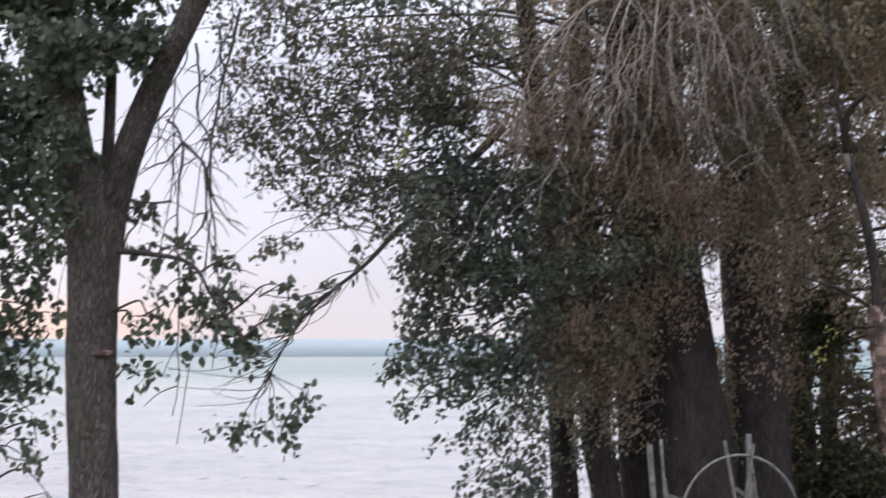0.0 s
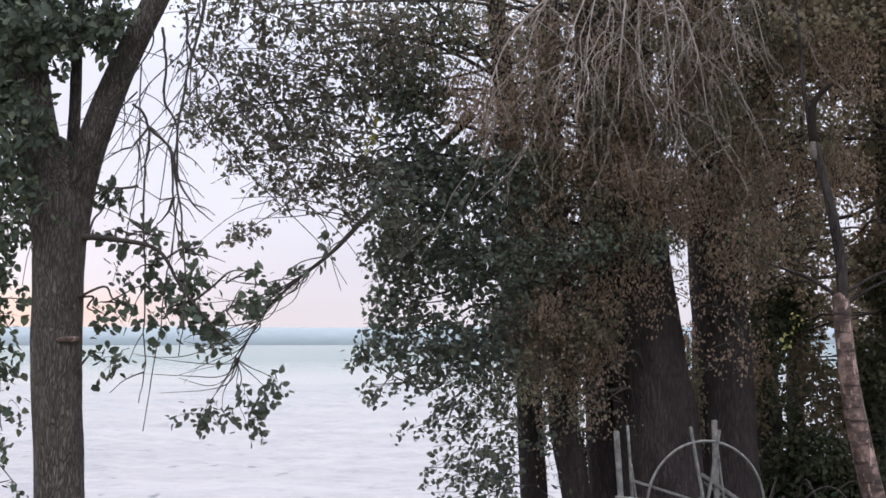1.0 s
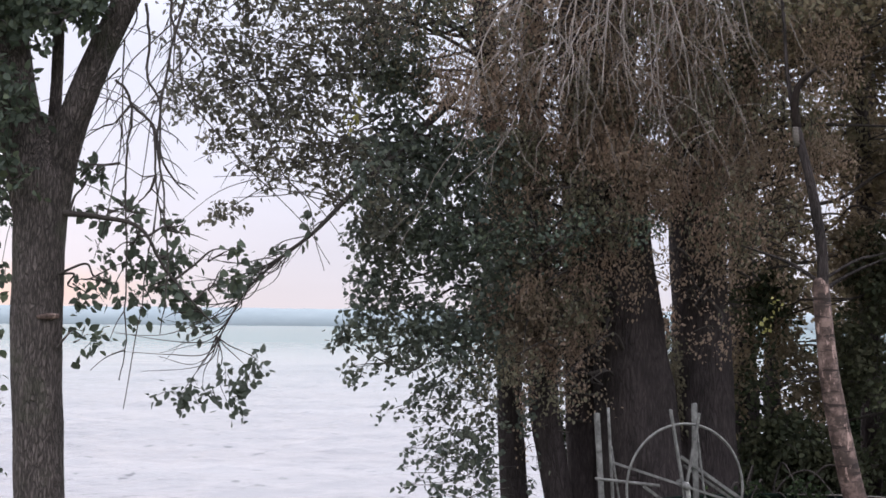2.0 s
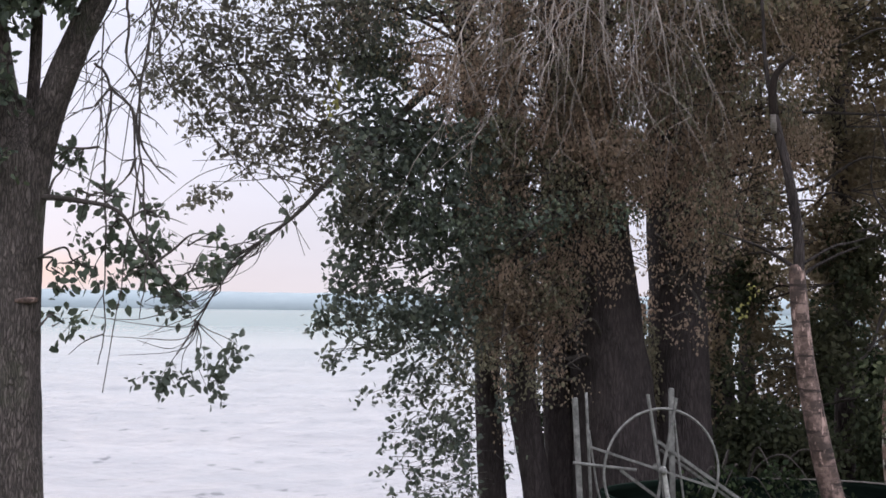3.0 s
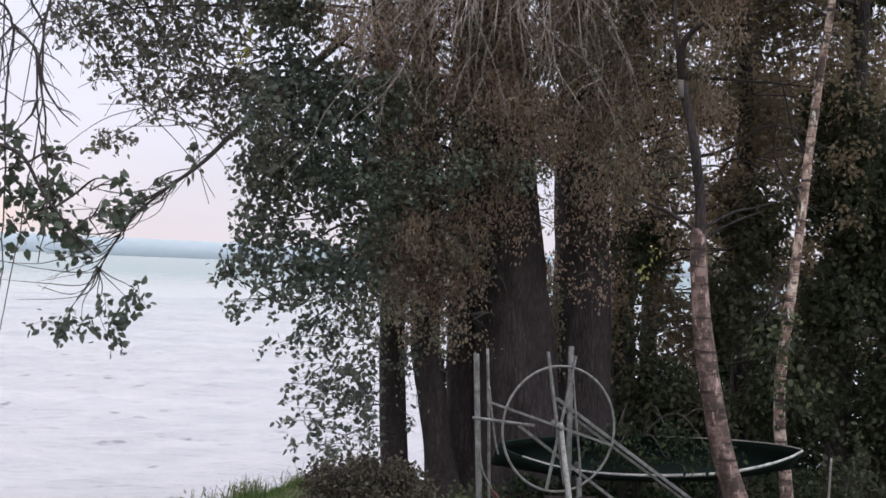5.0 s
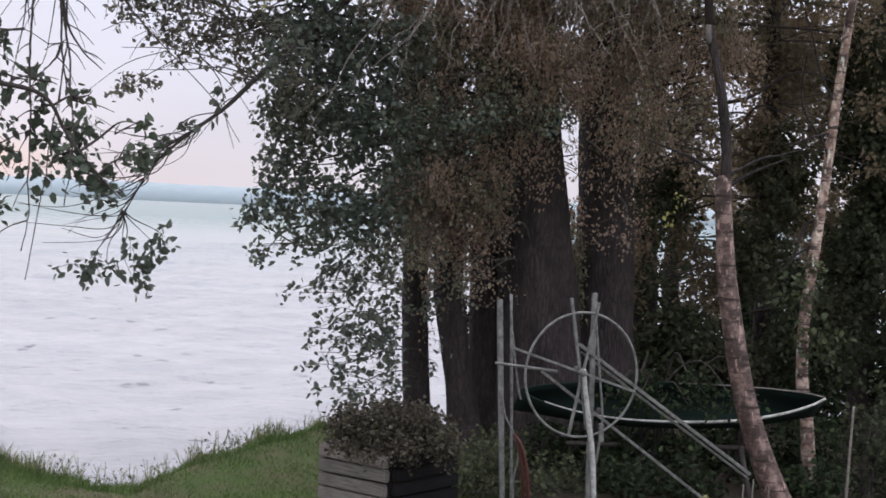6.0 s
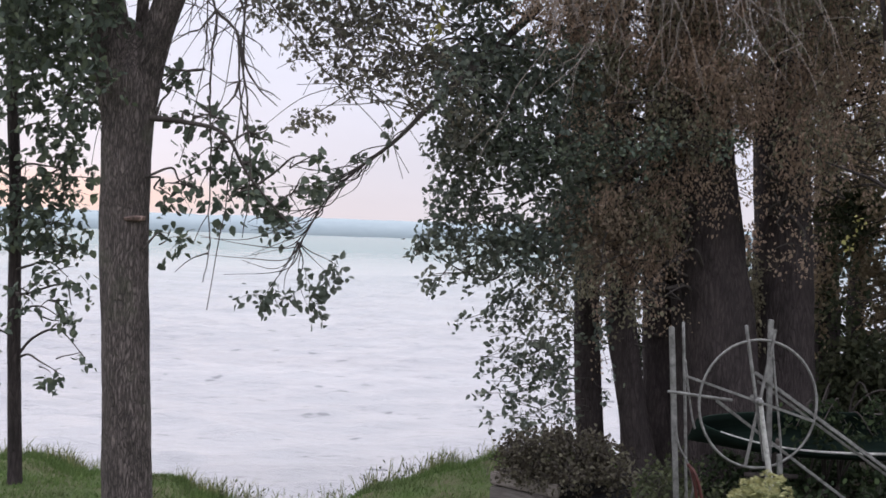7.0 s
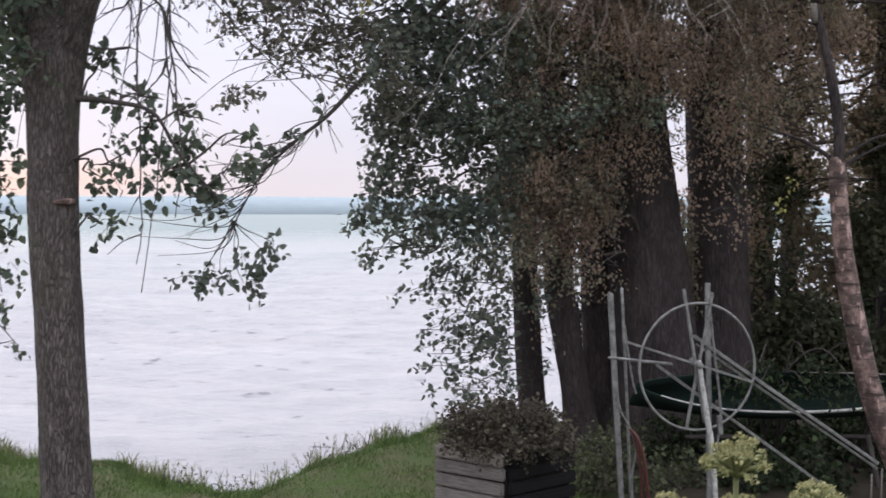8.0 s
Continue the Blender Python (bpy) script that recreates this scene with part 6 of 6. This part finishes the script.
for x, z in ((4.02, 0.32), (4.17, 0.35), (3.93, 0.27)):
    st = thing("wooden_stake", (x, 10.9, 0.0), "short pale stick in the ground by the birch", "stake")
    rod(st, "shaft", [(x, 10.9, -0.1), (x + 0.01, 10.9, z)], [0.009, 0.006], M_BOARD, 6)


# ---------------------------------------------------------------- flowering umbels near the terrace
def umbel(x, y, z, size, lean):
    g = float(ground_z(x, y))
    ob = thing("umbel_flower", (x - lean, y, g), "tall yellow-green umbel flower head on a stem", "flower", "umbel flowers")
    top = np.array([x, y, z - 0.42 * size])
    stem = spline([(x - lean, y, g - 0.05), (x - lean * 0.9, y, g + 0.4), (x - lean * 0.3, y, z - 0.35), tuple(top)], 6)
    child("stem", tubes_mesh("stem", [tube(stem, [0.0030, 0.0024, 0.0017], 7)], M_STEM), ob)
    rays, P, A, S = [], [], [], []
    n = 26
    for i in range(n):
        f = (i + 0.5) / n
        ang, rad = i * 2.39996, math.sqrt(f)
        tip = top + size * np.array([0.48 * rad * math.cos(ang), 0.48 * rad * math.sin(ang), 0.44 - 0.34 * rad**2 + 0.05 * RNG.normal()])
        mid = top + (tip - top) * 0.5 + np.array([0, 0, 0.04 * size])
        rays.append(tube(spline([tuple(top), tuple(mid), tuple(tip)], 4), [0.0016, 0.0011], 4))
        k = 26
        d = unit(RNG.normal(size=(k, 3)) + np.array([0, 0, 0.7]))
        P.append(tip + d * size * 0.070 * RNG.random((k, 1)) ** 0.4)
        A.append(d)
        S.append(size * RNG.uniform(0.035, 0.07, k))
    child("umbel_frame", tubes_mesh("umbel_frame", rays, M_STEM), ob, kind="stuff")
    child("blossom", leaves_mesh("blossom", np.vstack(P), np.vstack(A), np.concatenate(S), M_UMBEL, 0.8), ob, "yellow-green florets", kind="stuff")


umbel(0.224, 0.75, 2.431, 0.043, 0.02)
umbel(0.279, 0.77, 2.402, 0.034, 0.02)
umbel(0.188, 0.77, 2.394, 0.036, -0.02)
umbel(0.233, 0.78, 2.391, 0.032, 0.0)

# ---------------------------------------------------------------- grass
def grass(name, label, xy, height, lean=0.35, width=0.006, mat=M_GRASS):
    n = len(xy)
    base = np.column_stack([xy, ground_z(xy[:, 0], xy[:, 1]) - 0.01])
    ang = RNG.uniform(0, 2 * math.pi, n)
    side = np.column_stack([np.cos(ang), np.sin(ang), 0 * ang])
    h = (height * RNG.uniform(0.5, 1.35, n) * np.array([1 + 0.7 * noise.noise(Vector((x * 1.9, y * 1.9, 2))) for x, y in xy]))[:, None]
    bend = np.column_stack([RNG.normal(0.12, lean, n), RNG.normal(0, lean, n), 0 * ang]) * h
    w = width * RNG.uniform(0.7, 1.4, n)[:, None]
    up = np.array([0, 0, 1.0])
    v = np.stack([base - side * w, base + side * w, base + up * h * 0.6 + bend * 0.35 + side * w * 0.7, base + up * h * 0.6 + bend * 0.35 - side * w * 0.7, base + up * h * 0.95 + bend], 1).reshape(-1, 3)
    o = (np.arange(n) * 5)[:, None]
    quads = o + np.array([[0, 1, 2, 3]])
    tips = o + np.array([[3, 2, 4]])
    me = bpy.data.meshes.new(name)
    me.vertices.add(len(v))
    me.vertices.foreach_set("co", v.astype(np.float32).ravel())
    idx = np.concatenate([quads, tips], 1).astype(np.int32)
    me.loops.add(idx.size)
    me.loops.foreach_set("vertex_index", idx.ravel())
    me.polygons.add(2 * n)
    start = (np.arange(n) * 7)[:, None] + np.array([[0, 4]])
    me.polygons.foreach_set("loop_start", start.astype(np.int32).ravel())
    me.polygons.foreach_set("loop_total", np.tile([4, 3], n).astype(np.int32))
    me.materials.append(mat)
    me.update(calc_edges=True)
    me.validate()
    return tagged(new(name, me), label, "grass", kind="stuff")


n = 56000
gxy = np.column_stack([RNG.uniform(-6.2, 1.6, n), RNG.uniform(9.3, 15.4, n)])
edge = np.interp(gxy[:, 0], SHORE_X, SHORE_Y)
gxy = gxy[gxy[:, 1] < edge + 0.15]
grass("lawn_grass", "short green lawn grass", gxy, 0.048, 0.45, 0.0048)
n = 26000
ex = RNG.uniform(-6.5, 1.6, n)
exy = np.column_stack([ex, np.interp(ex, SHORE_X, SHORE_Y) + 0.10 * np.sin(5.1 * ex) + RNG.normal(-0.12, 0.22, n)])
tuft = np.array([noise.noise(Vector((x * 2.3, y * 2.3, 4))) for x, y in exy])
grass("bank_grass", "long uncut grass along the lake bank", exy[tuft > -0.25], 0.085, 0.42, 0.0045)
n = 3600
ex = RNG.uniform(-6.5, 1.4, n)
exy = np.column_stack([ex, np.interp(ex, SHORE_X, SHORE_Y) + 0.10 * np.sin(5.1 * ex) + RNG.normal(-0.03, 0.10, n)])
tuft = np.array([noise.noise(Vector((x * 1.6, y * 1.6, 9))) for x, y in exy])
grass("tall_grass", "tall seeding grass stalks at the water's edge", exy[tuft > -0.12], 0.20, 0.32, 0.0045, M_SEED)

# narrow-leaved weeds on the lip of the bank
WEED_X = np.array([-6.0, -5.1, -4.4, -3.9, -2.3, -2.05, -1.85, -1.7, -1.57, -1.45, -1.33, -1.2, -1.12, -1.05, -0.95, -0.85, -0.75, -0.65, -0.55, -0.45, -0.35, -0.25, -0.05, 0.15])
for x in WEED_X:
    y = float(np.interp(x, SHORE_X, SHORE_Y)) - 0.05
    g = float(ground_z(x, y))
    weed = thing("bank_weed", (x, y, g), "small dark narrow-leaved weed on the grassy bank edge", "weed", "bank weeds")
    P, A, S, T = sprays([(x + RNG.normal() * 0.04, y, g + RNG.uniform(0.08, 0.15), RNG.uniform(0.10, 0.20), RNG.uniform(0.05, 0.09), 1.5)], 0.040, per=6, reach=0.14, droop=-0.6)
    child("foliage", leaves_mesh("foliage", P, A, S, M_LEAF_WEED, 0.30), weed, kind="stuff")
    child("stem_growth", tubes_mesh("stem_growth", [bough((x, y, g - 0.03), (x + RNG.normal() * 0.06, y + RNG.normal() * 0.03, g + RNG.uniform(0.14, 0.30)), 0.004, 0.002, 0.0, sides=4) for _ in range(5)], M_STEM), weed, kind="stuff")
